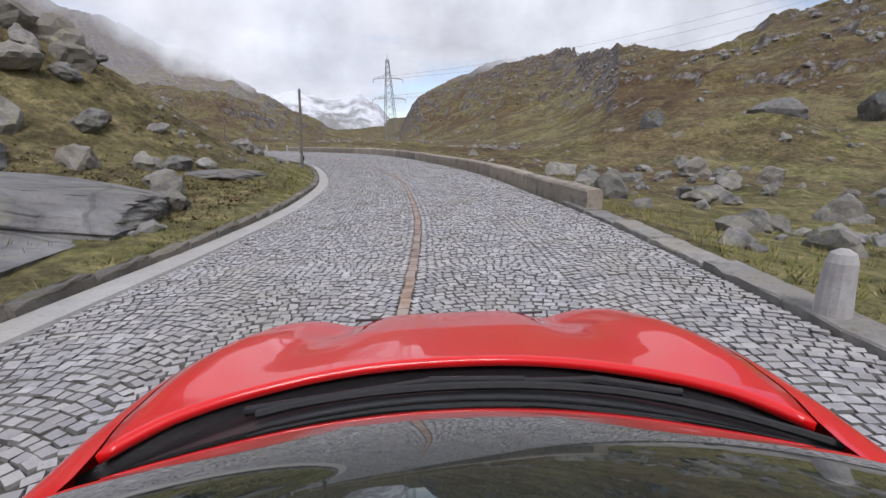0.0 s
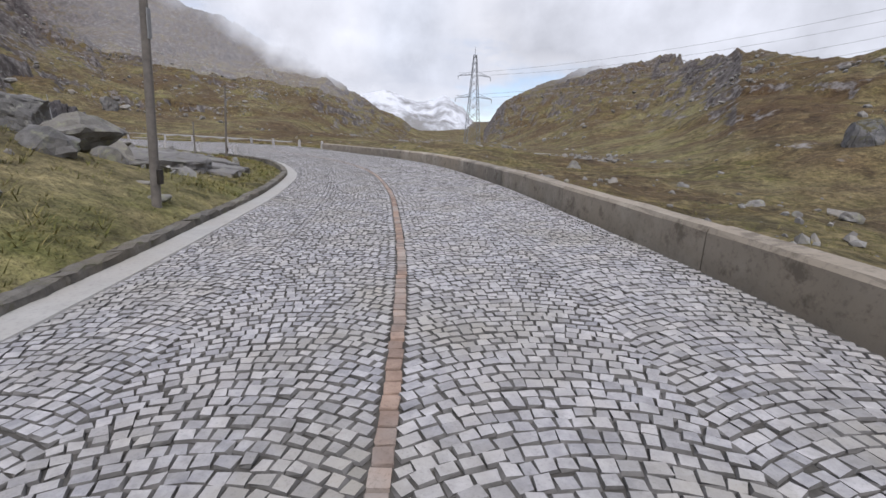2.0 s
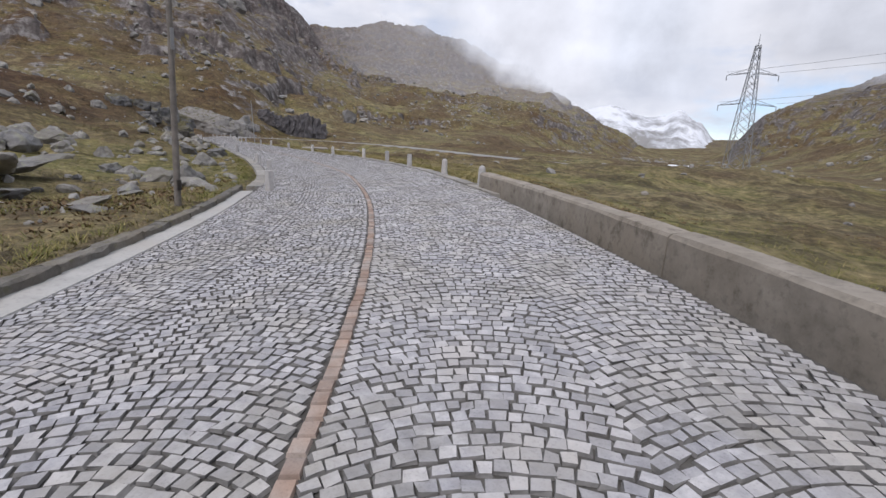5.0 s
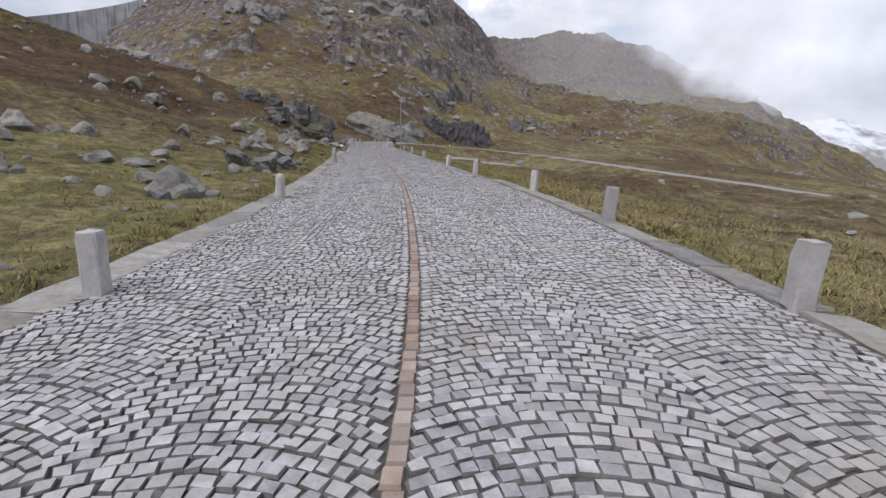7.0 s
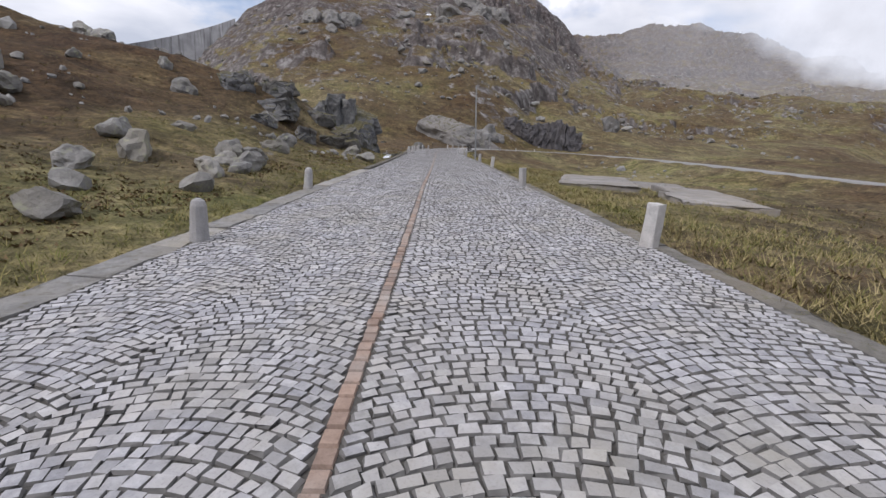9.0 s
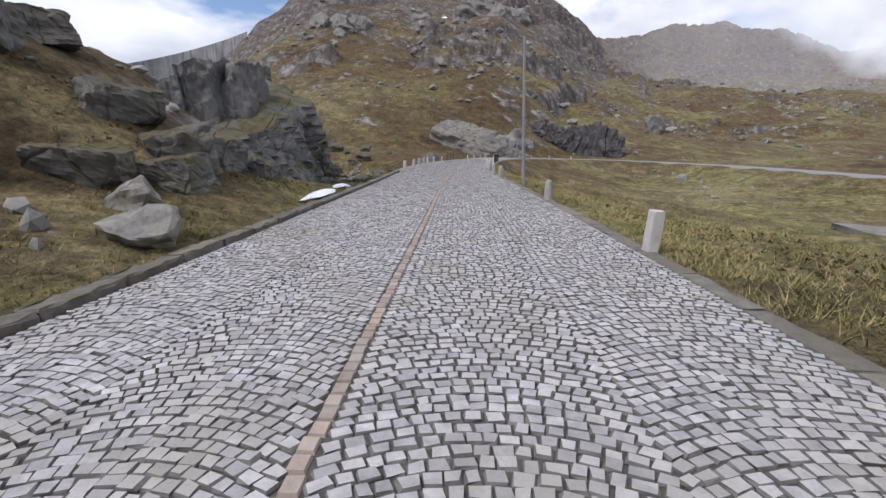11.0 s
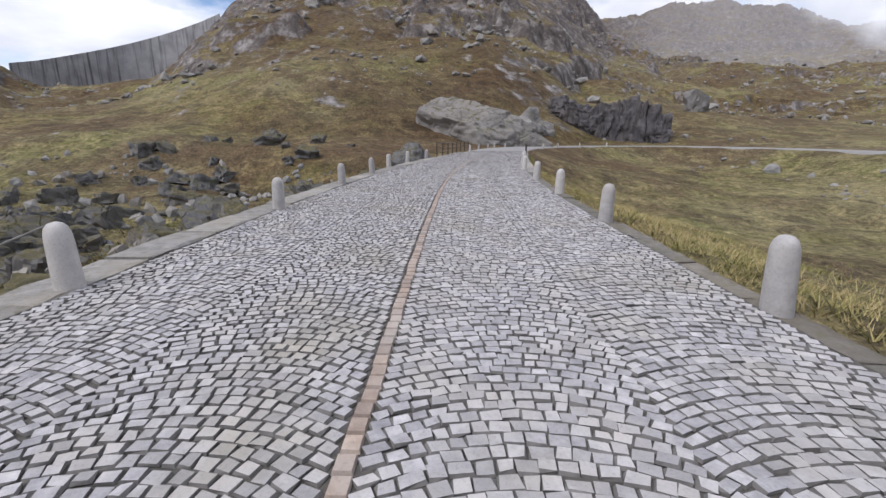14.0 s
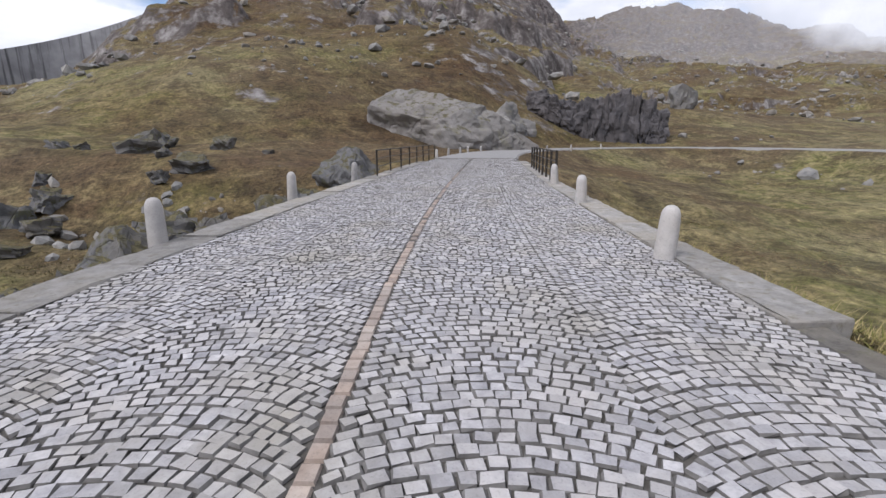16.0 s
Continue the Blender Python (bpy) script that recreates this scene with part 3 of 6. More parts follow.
# the sheet of ground dips where the finer skins of the hillsides lie over it
SKINS = (("mountain_ridge", "rugged brown and grey mountain flank with rock bands", -60, 65, 8, 112, 150, 2350, 640, 250), ("hillside", "grassy mountain flank broken by grey rock bands", 0, 10, -72, 7, 110, 1000, 420, 150))
SINK = np.zeros(XX.shape)
for _, _, cx, cy, a0, a1, r0, r1, _, _ in SKINS:
    bear, reach = np.degrees(np.arctan2(-(XX - cx), YY - cy)), np.hypot(XX - cx, YY - cy)
    SINK = np.maximum(SINK, (5 + 0.035 * np.maximum(reach - r0, 0)) * np.clip((reach - r0 - 14) / 22, 0, 1) * np.clip((r1 - 60 - reach) / 90, 0, 1) * np.clip((bear - a0 - 2) / 2, 0, 1) * np.clip((a1 - 2 - bear) / 2, 0, 1))
NX, NY = len(GX), len(GY)
idx = np.arange(NX * NY).reshape(NY, NX)
quads = np.stack([idx[:-1, :-1], idx[:-1, 1:], idx[1:, 1:], idx[1:, :-1]], -1).reshape(-1, 4)
ground = tagged(new("ground", mesh_from("ground", np.stack([XX, YY, ZZ - SINK], -1).reshape(-1, 3), quads, TURF, True)),
                "mottled green and straw alpine turf over rocky slopes", "ground", kind="structure")


def height(x, y):
    i = np.clip(np.searchsorted(GX, x) - 1, 0, NX - 2); j = np.clip(np.searchsorted(GY, y) - 1, 0, NY - 2)
    a, b = (x - GX[i]) / (GX[i + 1] - GX[i]), (y - GY[j]) / (GY[j + 1] - GY[j])
    return ZZ[j, i] * (1 - a) * (1 - b) + ZZ[j, i + 1] * a * (1 - b) + ZZ[j + 1, i] * (1 - a) * b + ZZ[j + 1, i + 1] * a * b


def hill_skin(name, cx, cy, a0, a1, r0, r1, na, nr):
    deg, reach = np.meshgrid(np.linspace(a0, a1, na), np.geomspace(r0, r1, nr))
    x, y = cx - reach * np.sin(np.radians(deg)), cy + reach * np.cos(np.radians(deg))
    z, _, _ = terrain(x, y, True)
    edge = np.minimum(np.minimum((deg - a0) / 3, (a1 - deg) / 3), np.minimum((reach - r0) / 14, (r1 - reach) / 60))
    z = z - (3 + 0.03 * reach) * np.clip(1 - edge, 0, 1) ** 1.5
    q = np.arange(deg.size).reshape(deg.shape)
    f = np.stack([q[:-1, 1:], q[:-1, :-1], q[1:, :-1], q[1:, 1:]], -1).reshape(-1, 4)
    return mesh_from(name, np.stack([x, y, z], -1).reshape(-1, 3), f, TURF, True)


for name, label, *where in SKINS:
    tagged(new(name, hill_skin(name, *where)), label, "mountain", kind="structure")


def strip(name, s0, s1, ds, us, zs, mat, smooth=False, inset=None):
    """A ribbon along the road with the cross-section (u, z)."""
    s = np.arange(s0, s1 + ds / 2, ds)
    v = np.stack([on_road(s, np.full(len(s), u) + (inset(s) if inset else 0), z) for u, z in zip(us, zs)], 1)
    k = len(us)
    q = np.arange(len(s) * k).reshape(len(s), k)
    f = np.stack([q[:-1, :-1], q[:-1, 1:], q[1:, 1:], q[1:, :-1]], -1).reshape(-1, 4)
    return mesh_from(name, v.reshape(-1, 3), f, mat, smooth)


road = tagged(new("road", strip("road", -29, 178, 0.5, [-3.3, -2.9, 0, 3.2, 3.5], [-0.2, -0.014, -0.014, -0.014, -0.2], JOINT)), "old mountain road paved with small grey granite setts", "road", kind="structure")
road_ahead = tagged(new("road", strip("road_ahead", 178, 420, 1.0, [-3.6, -3.1, 0, 3.2, 3.7], [-0.5, 0, 0, 0, -0.5], ROAD_FAR)), "pale distant stretch of the mountain road along the valley", "road", kind="structure")

# ---- setts ----
rng = np.random.default_rng(5)
LANES, ROW = 4, 0.093
rows_n = int(180 / ROW)
per = 16
LANE_AT = np.array([U_LEFT, -1.46, -0.060, 0.060, 1.62, U_RIGHT])
LANE_LO, LANE_HI = LANE_AT[[0, 1, 3, 4]], LANE_AT[[1, 2, 4, 5]]
rr, ll, kk = np.meshgrid(np.arange(rows_n), np.arange(LANES), np.arange(per), indexing="ij")
rr, ll, kk = rr.ravel(), ll.ravel(), kk.ravel()
cut = np.cumsum(rng.uniform(0.74, 1.26, (rows_n, LANES, per)), 2)
cut = cut / cut[:, :, -1:]
lo = np.concatenate([np.zeros((rows_n, LANES, 1)), cut[:, :, :-1]], 2)
mid_f, wid_f = ((lo + cut) / 2).ravel(), (cut - lo).ravel()
lane_w = (LANE_HI - LANE_LO)[ll]
arc = 0.21 * (1 - (2 * mid_f - 1) ** 2)
slope = -0.21 * 4 * (2 * mid_f - 1) / lane_w
su_s = -3 + rr * ROW + arc + rng.normal(0, 0.007, rr.size)
su_u = LANE_LO[ll] + mid_f * lane_w
su_u = su_u + line_off(su_s) * np.clip(1 - np.abs(su_u) / 2.9, 0, 1)
lean_c = np.cos(np.arctan(slope))
half_w = wid_f * lane_w * 0.5 * 0.93 / lean_c ** 0.7
half_l = ROW * 0.466 * lean_c * rng.uniform(0.90, 1.04, su_s.size)
ang = np.arctan(slope) + rng.normal(0, 0.035, su_s.size)
lift = rng.normal(0, 0.0026, su_s.size)


def sett_corners(scale, z):
    out = []
    for cx, cy in ((-1, -1), (1, -1), (1, 1), (-1, 1)):
        a, b = cx * half_w * scale, cy * half_l * scale
        jx, jy = rng.normal(0, 0.005, su_s.size), rng.normal(0, 0.004, su_s.size)
        tilt = lift + z + cx * tx_ + cy * ty_
        out.append(on_road(su_s + a * np.sin(ang) + b * np.cos(ang) + jy, su_u + a * np.cos(ang) - b * np.sin(ang) + jx, tilt))
    return np.stack(out, 1)


tx_, ty_ = rng.normal(0, 0.0016, su_s.size), rng.normal(0, 0.0016, su_s.size)
loose = (su_s > 5.0) & (su_s < 5.42)
sv = np.concatenate([sett_corners(1.0, -0.014), sett_corners(0.885, 0.005)], 1)
TEMPLATE = np.array([(4, 5, 6, 7), (0, 1, 5, 4), (1, 2, 6, 5), (2, 3, 7, 6), (3, 0, 4, 7)])
body = sv[~loose]
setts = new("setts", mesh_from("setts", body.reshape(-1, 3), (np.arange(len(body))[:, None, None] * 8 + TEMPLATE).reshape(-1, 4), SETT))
# side faces take the darkened colour, tops keep the plain granite
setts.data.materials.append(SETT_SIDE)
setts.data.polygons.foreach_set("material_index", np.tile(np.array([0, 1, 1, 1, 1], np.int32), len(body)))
setts.parent = road
tagged(setts, "worn grey granite setts laid in arcs", kind="stuff")

# ---- wall, kerbs, gutter ----
gutter = tagged(new("gutter", strip("gutter", -20, 54.0, 0.5, [-3.27, -3.25, -2.90, -2.87], [-0.05, 0.034, 0.020, -0.06], GUTTER, False, edge_in)), "smooth pale concrete gutter along the kerb", "gutter", kind="structure")


def kerb_mesh(length, wide, high, seed, mat):
    r = random.Random(seed)
    bm = bmesh.new()
    box(bm, (wide, length, high), (0, 0, high / 2), 0.018)
    bmesh.ops.subdivide_edges(bm, edges=[e for e in bm.edges if e.calc_length() > length * 0.6], cuts=5)
    rag = 0.020 if mat is KERB_OLD else 0.013
    for v in bm.verts:
        v.co += Vector((r.uniform(-1, 1), r.uniform(-0.6, 0.6), r.uniform(-1, 1))) * rag
    return bm_mesh("kerb_stone", bm, mat)


def kerb_run(name, label, s0, s1, u, wide, high, sink, length=1.0, seed=1, mat=None):
    kerb = thing(name, label, "kerb", kind="structure")
    shapes = [kerb_mesh(length * 0.985, wide, high, seed + i, mat or KERB) for i in range(5)]
    r = random.Random(seed)
    s = s0
    while s < s1:
        ob = new("kerb_stone", r.choice(shapes))
        ob.parent = kerb
        ob.matrix_world = road_pose(s + length / 2, u + (float(edge_in(s)) if u < 0 else 0) + r.uniform(-0.012, 0.012), sink + r.uniform(-0.012, 0.012)) @ pose(0, 0, 0, 0, 0, r.uniform(-0.7, 0.7))
        s += length
    return kerb


kerb_run("kerb", "rough raised granite kerb stones beside the gutter", -16, 54, -3.345, 0.18, 0.34, -0.205, 0.98, 3, KERB_OLD)
kerb_run("kerb", "flat pale granite edging slabs flush with the setts", 55.5, 97, -3.08, 0.42, 0.16, -0.145, 1.3, 11)
kerb_run("kerb", "low weathered granite kerb below the cliff", 97, 126, -3.02, 0.22, 0.30, -0.215, 1.05, 17, KERB_OLD)
kerb_run("kerb", "pale granite edging slabs under the bollards", 126, 172, -3.12, 0.55, 0.22, -0.195, 1.5, 23)
kerb_run("kerb", "flat worn granite edging slabs by the verge", -12, 8.4, 3.36, 0.36, 0.2, -0.14, 1.2, 29)
kerb_run("kerb", "flat worn granite edging slabs by the grass", 50.5, 72, 3.34, 0.42, 0.18, -0.15, 1.25, 31)
kerb_run("kerb", "sunken granite edging slabs half grown over", 72, 145, 3.32, 0.30, 0.16, -0.185, 1.25, 37, KERB_OLD)
kerb_run("kerb", "pale granite edging slabs under the bollards", 145.5, 172, 3.42, 0.50, 0.22, -0.20, 1.5, 41)

parapet = thing("parapet_wall", "low weathered grey concrete parapet wall with stained joints", "wall", kind="structure")
r_ = random.Random(4)
s_ = 8.6
while s_ < 48.6:
    bm = bmesh.new()
    n_ = 9
    prof = [(-0.17, -0.6), (-0.155, 0.37), (-0.12, 0.415), (0.11, 0.425), (0.15, 0.38), (0.17, -0.6)]
    wob = [[r_.uniform(-0.008, 0.008) for _ in prof] for _ in range(n_)]
    ln = 3.95
    rings = []
    for i in range(n_):
        a = s_ + ln * i / (n_ - 1)
        rings.append([bm.verts.new([float(c) for c in on_road(a, 3.47 + u + wob[i][k], z + wob[i][-k])]) for k, (u, z) in enumerate(prof)])
    for p, q in zip(rings, rings[1:]):
        for k in range(len(prof) - 1):
            bm.faces.new((p[k], p[k + 1], q[k + 1], q[k]))
    bm.faces.new(rings[0]); bm.faces.new(rings[-1])
    part("wall_section", bm, CONCRETE, parapet)
    s_ += ln + 0.02

# retaining walls of the bridge, below both edges
def retaining(u, side, s0, s1):
    wall = thing("retaining_wall", "grey masonry retaining wall under the road edge", "wall", kind="structure")
    r = random.Random(int(s0) + side)
    for course in range(14):
        bm = bmesh.new()
        a = s0 + (0.3 if course % 2 else 0)
        while a < s1:
            w = r.uniform(0.45, 0.8)
            p = on_road(a + w / 2, u + side * (0.02 + 0.035 * course + r.uniform(0, 0.03)), -0.32 - 0.35 * course)
            box(bm, (0.4, w * 0.97, 0.335), [float(c) for c in p], 0, road_pose(a + w / 2, u).to_3x3().to_4x4())
            a += w
        part("stone_course", bm, MASONRY, wall)


retaining(3.5, 1, 143, 175)
retaining(-3.25, -1, 146, 174)

# ---- bollards ----
def bollard_mesh(kind):
    bm = bmesh.new()
    if kind == "round":
        lathe(bm, [(0.128, -0.3), (0.124, 0), (0.118, 0.28), (0.112, 0.47), (0.106, 0.53), (0.088, 0.585), (0.056, 0.62), (0.018, 0.632)], 18, 0.012, 2)
    elif kind == "old":
        lathe(bm, [(0.13, -0.3), (0.125, 0), (0.112, 0.2), (0.106, 0.38), (0.100, 0.48), (0.078, 0.545), (0.034, 0.575)], 14, 0.05, 5)
    else:
        box(bm, (0.19, 0.18, 0.90), (0, 0, 0.13), 0.025)
        bmesh.ops.subdivide_edges(bm, edges=[e for e in bm.edges if abs(e.verts[0].co.z - e.verts[1].co.z) > 0.3], cuts=5)
        rr_ = random.Random(8)
        for v in bm.verts:
            v.co += Vector((rr_.uniform(-1, 1), rr_.uniform(-1, 1), rr_.uniform(-1, 1))) * 0.007
            v.co.x *= 1 - 0.12 * v.co.z; v.co.y *= 1 - 0.12 * v.co.z
    return bm_mesh("bollard", bm, BOLLARD, kind == "round")


SHAPES = {k: bollard_mesh(k) for k in ("round", "old", "square")}
LABELS = {"round": "pale granite bollard with a domed top at the road edge", "old": "rough weathered granite bollard with a rounded head", "square": "chipped square-cut granite guard stone at the road edge"}
BOLLARDS = [("old", 2.95, 3.25), ("old", -16.3, 50.2), ("old", -19.36, 52.6), ("square", -23.05, 55.0), ("square", -26.7, 57.5), ("square", -30.8, 59.8), ("old", -36.9, 62.6), ("square", -42.3, 65.0), ("square", -50.6, 68.7), ("square", -61.7, 74.2), ("old", -68.5, 77.2),
            ("round", -80.5, 82.35), ("round", -85.4, 84.6), ("round", -89.4, 86.4), ("round", -93.1, 88.2), ("round", -97.1, 90.2), ("round", -101.6, 92.6), ("round", -105.7, 95.2), ("round", -109.6, 97.8),
            ("square", -21.1, 46.4), ("square", -26.75, 50.25), ("old", -32.7, 53.5), ("old", -44.9, 59.6), ("old", -51.1, 62.0), ("round", -88.3, 79.05), ("round", -92.7, 81.2), ("round", -97.4, 83.35), ("round", -101.3, 85.3), ("round", -105.4, 87.2),
            ("round", -110.2, 89.8), ("round", -114.8, 92.8), ("round", -133.6, 105.6), ("round", -137.5, 108.8), ("round", -141.2, 112.2), ("round", -144.4, 115.0), ("round", -147.4, 118.6), ("round", -138.0, 119.2), ("round", -143.6, 125.8), ("round", -147.2, 133.0), ("round", -149.6, 141.0)]
r_ = random.Random(12)
for kind, x, y in BOLLARDS:
    sa, ua = road_su(np.array([x]), np.array([y]))
    ob = tagged(new("bollard", SHAPES[kind]), LABELS[kind], "bollard", "bollards along the road")
    z = float(on_road(sa[0], np.clip(ua[0], -3.4, 3.7))[2])
    ob.matrix_world = pose(x, y, z, r_.uniform(-3, 3), r_.uniform(-3, 3), r_.uniform(0, 360))

# ---- railings on the bridge ----
def railing(s0, s1, u, count):
    rail = thing("railing", "dark painted iron railing on the bridge edge", "railing", group="bridge railings")
    ss = np.linspace(s0, s1, count)
    pts = [Vector([float(c) for c in on_road(a, u)]) for a in ss]
    for p in pts:
        bm = bmesh.new()
        box(bm, (0.06, 0.06, 1.15), p + Vector((0, 0, 0.47)), 0.006)
        part("post", bm, RAIL, rail)
    for h in (0.38, 0.70, 1.02):
        bm = bmesh.new()
        for p, q in zip(pts, pts[1:]):
            rod(bm, p + Vector((0, 0, h)), q + Vector((0, 0, h)), 0.026 if h > 1 else 0.016)
        part("rail", bm, RAIL, rail)


railing(160.5, 178.5, -3.15, 8)
railing(157.5, 166.0, 3.45, 8)

# ---- poles, pylon ----
def pole(name, label, x, y, h, r, mat, lean=(0, 0), fittings=True):
    p = thing(name, label, "pole", pose(x, y, float(height(x, y)) - 0.15, lean[0], lean[1]))
    bm = bmesh.new()
    rod(bm, (0, 0, 0), (0, 0, h), r, r * 0.72, 14)
    part("shaft", bm, mat, p, smooth=False)
    if fittings:
        bm = bmesh.new()
        box(bm, (0.06, 0.08, 0.22), (r + 0.02, 0, 0.62), 0.012)
        part("junction_box", bm, RAIL, p, "small dark metal box")
        bm = bmesh.new()
        box(bm, (0.02, 0.07, 0.4), (r * 0.9 + 0.005, 0, h - 1.0), 0.006)
        part("plate", bm, POLE_METAL, p)
    return p


pole("wooden_pole", "weathered grey wooden snow pole beside the kerb", -6.6, 22.2, 3.75, 0.07, POLE_WOOD, (0, 3.5))
pole("wooden_pole", "tall weathered wooden pole on the grass verge", -19.7, 43.2, 4.5, 0.07, POLE_WOOD, (0, 3.5))
pole("metal_pole", "tall galvanised metal pole on the grass verge", -74.6, 80.2, 6.4, 0.075, POLE_METAL, (3.0, -1.2), False)
pole("wooden_stake", "thin wooden marker stake in the verge", -12.2, 30.5, 1.7, 0.03, POLE_WOOD, (1, 2), False)


def pylon(x, y, h):
    p = thing("pylon", "grey steel lattice power pylon in the valley", "pylon", pose(x, y, float(height(x, y)) - 0.5, 0, 0, 20))
    def half(z): return 2.1 * (1 - z / h) ** 0.9 + 0.28 * (z < h * 0.97)
    lv = [0, 3.6, 6.8, 9.8, 12.6, 15.2, 17.6, 19.9, 22, 24, 26, 27.8, h - 1.5]
    corner = ((-1, -1), (1, -1), (1, 1), (-1, 1))
    for c in corner:
        for a, b in zip(lv, lv[1:]):
            bm = bmesh.new()
            rod(bm, (c[0] * half(a), c[1] * half(a), a), (c[0] * half(b), c[1] * half(b), b), 0.085, None, 5)
            part("leg", bm, STEEL, p)
    for a, b in zip(lv, lv[1:]):
        for c, d in zip(corner, corner[1:] + corner[:1]):
            for e, f in ((c, d), (d, c)):
                bm = bmesh.new()
                rod(bm, (e[0] * half(a), e[1] * half(a), a), (f[0] * half(b), f[1] * half(b), b), 0.05, None, 4)
                part("bracing", bm, STEEL, p)
    for z, w in ((17.0, 5.9), (23.6, 5.2)):
        for s in (-1, 1):
            bm = bmesh.new()
            for k in (-1, 1):
                rod(bm, (s * half(z), k * half(z), z), (s * w, 0, z - 0.55), 0.07, 0.05, 5)
            rod(bm, (s * half(z), 0, z + 1.0), (s * w, 0, z - 0.55), 0.06, 0.05, 5)
            for k in range(1, 4):
                rod(bm, (s * w * k / 4, -0.4 + 0.1 * k, z - 0.1), (s * w * (k + .6) / 4, 0, z + 0.5 - 0.25 * k), 0.04, None, 4)
            part("crossarm", bm, STEEL, p)
        for s in (-1, 1):
            bm = bmesh.new()
            rod(bm, (s * w, 0, z - 0.55), (s * w, 0, z - 1.7), 0.09, None, 6)
            part("insulator", bm, STEEL, p)
    bm = bmesh.new()
    rod(bm, (0, 0, h - 1.8), (0, 0, h + 0.8), 0.10, 0.04, 6)
    part("peak", bm, STEEL, p)
    return p


pylon(-17.2, 167.7, 31.0)
for k, (w, z) in enumerate(((5.9, 14.2), (-5.9, 14.2), (5.2, 20.8), (-5.2, 20.8))):
    bm = bmesh.new()
    a = Vector((-17.2 + w * 0.94, 167.7 + w * 0.34, z)); b = Vector((175 + w * 0.6, 90 + w, 44 + z * 0.6))
    last = a
    for i in range(1, 25):
        t = i / 24
        q = a.lerp(b, t) - Vector((0, 0, 9 * 4 * t * (1 - t)))
        rod(bm, last, q, 0.03, None, 4); last = q
    tagged(new("power_line", bm_mesh("power_line", bm, STEEL)), "thin sagging overhead power cable", "cable", "overhead power lines")

# ---- rocks ----
def rock_mesh(name, seed, size, mat, level=3, cuts=11, rough=0.10):
    r = random.Random(seed)
    bm = bmesh.new()
    bmesh.ops.create_icosphere(bm, subdivisions=level, radius=1.0)
    planes = [(Vector((r.uniform(-1, 1), r.uniform(-1, 1), r.uniform(-0.6, 1))).normalized(), r.uniform(0.52, 0.86)) for _ in range(cuts)]
    off = Vector((seed * 3.7, seed * 1.3, 0))
    for v in bm.verts:
        p = v.co.copy()
        for nrm, d in planes:
            e = p.dot(nrm) - d
            if e > 0:
                p -= nrm * e * 0.94
        p += v.co.normalized() * (rough * noise.fractal(p * 2.2 + off, 0.8, 2.1, 4))
        v.co = Vector((p.x * size[0], p.y * size[1], p.z * size[2]))
    return bm_mesh(name, bm, mat, False)


ROCKS = [rock_mesh("boulder", 20 + i, (1.0, random.Random(i).uniform(0.65, 1.0), random.Random(i + 50).uniform(0.55, 0.85)), BOULDER, 3, 14, 0.16) for i in range(14)]
SMALL = [rock_mesh("boulder", 60 + i, (1.0, 0.8, 0.65), BOULDER, 2, 9) for i in range(8)]
r_ = random.Random(77)


def boulder(x, y, size, label="grey lichen-spotted granite boulder half sunk in the turf", sink=0.25, group="boulders on the slopes", shapes=None):
    ob = tagged(new("boulder", r_.choice(shapes or (ROCKS if size > 0.45 else SMALL))), label, "boulder", group)
    k = size
    ob.matrix_world = Matrix.Translation((x, y, float(height(x, y)) + k * (0.42 - sink) * 0.9)) @ Euler((r_.uniform(-0.3, 0.3), r_.uniform(-0.3, 0.3), r_.uniform(0, 6.28))).to_matrix().to_4x4() @ Matrix.Diagonal((k, k * r_.uniform(0.8, 1.1), k * r_.uniform(0.8, 1.15), 1))
    return ob


def clear_of_road(x, y, r):
    s, u = road_su(np.array([x]), np.array([y]))
    return u[0] < U_LEFT - 0.7 - r or u[0] > U_RIGHT + 0.9 + r


# chosen ones
for x, y, k in ((-6.6, 11.2, 0.5), (-8.2, 14.7, 0.5), (-8.0, 15.9, 0.39), (-8.5, 14.0, 0.32), (-8.5, 20.7, 0.57), (-5.7, 9.6, 0.42), (5.2, 14.2, 0.7), (18.7, 34.1, 1.1), (9.5, 16.7, 0.63), (10.5, 16.4, 0.4), (22.3, 31.0, 0.95), (21.9, 42.2, 0.8), (14.6, 23.3, 0.8), (14.8, 20.6, 0.44), (15.8, 33.2, 0.66), (20.6, 34.2, 0.63),
                (-47.9, 54.6, 0.36), (-45.3, 56.7, 0.32), (-42.9, 57.1, 0.23), (-46.5, 57.6, 0.47), (-51.5, 59.6, 0.55), (-49.3, 59.4, 0.39), (-59.3, 53.1, 0.35), (-69.8, 60.7, 0.58), (-60.8, 52.7, 0.8)):
    boulder(x, y, k * 1.15, "pale weathered granite boulder resting in the grass", 0.1)
for x, y, k in ((-13.0, 17.6, 0.75), (-14.0, 18.4, 1.0), (-14.9, 17.4, 1.1), (-15.6, 18.8, 1.2), (-14.6, 19.6, 0.9), (-16.4, 17.6, 1.1), (-13.4, 19.0, 0.7), (-12.6, 16.6, 0.6), (-16.8, 19.4, 1.0), (-13.7, 16.6, 0.8)):
    boulder(x, y, k, "big pale lichen-covered granite boulder piled on the bank", 0.1, "boulder pile above the bank")
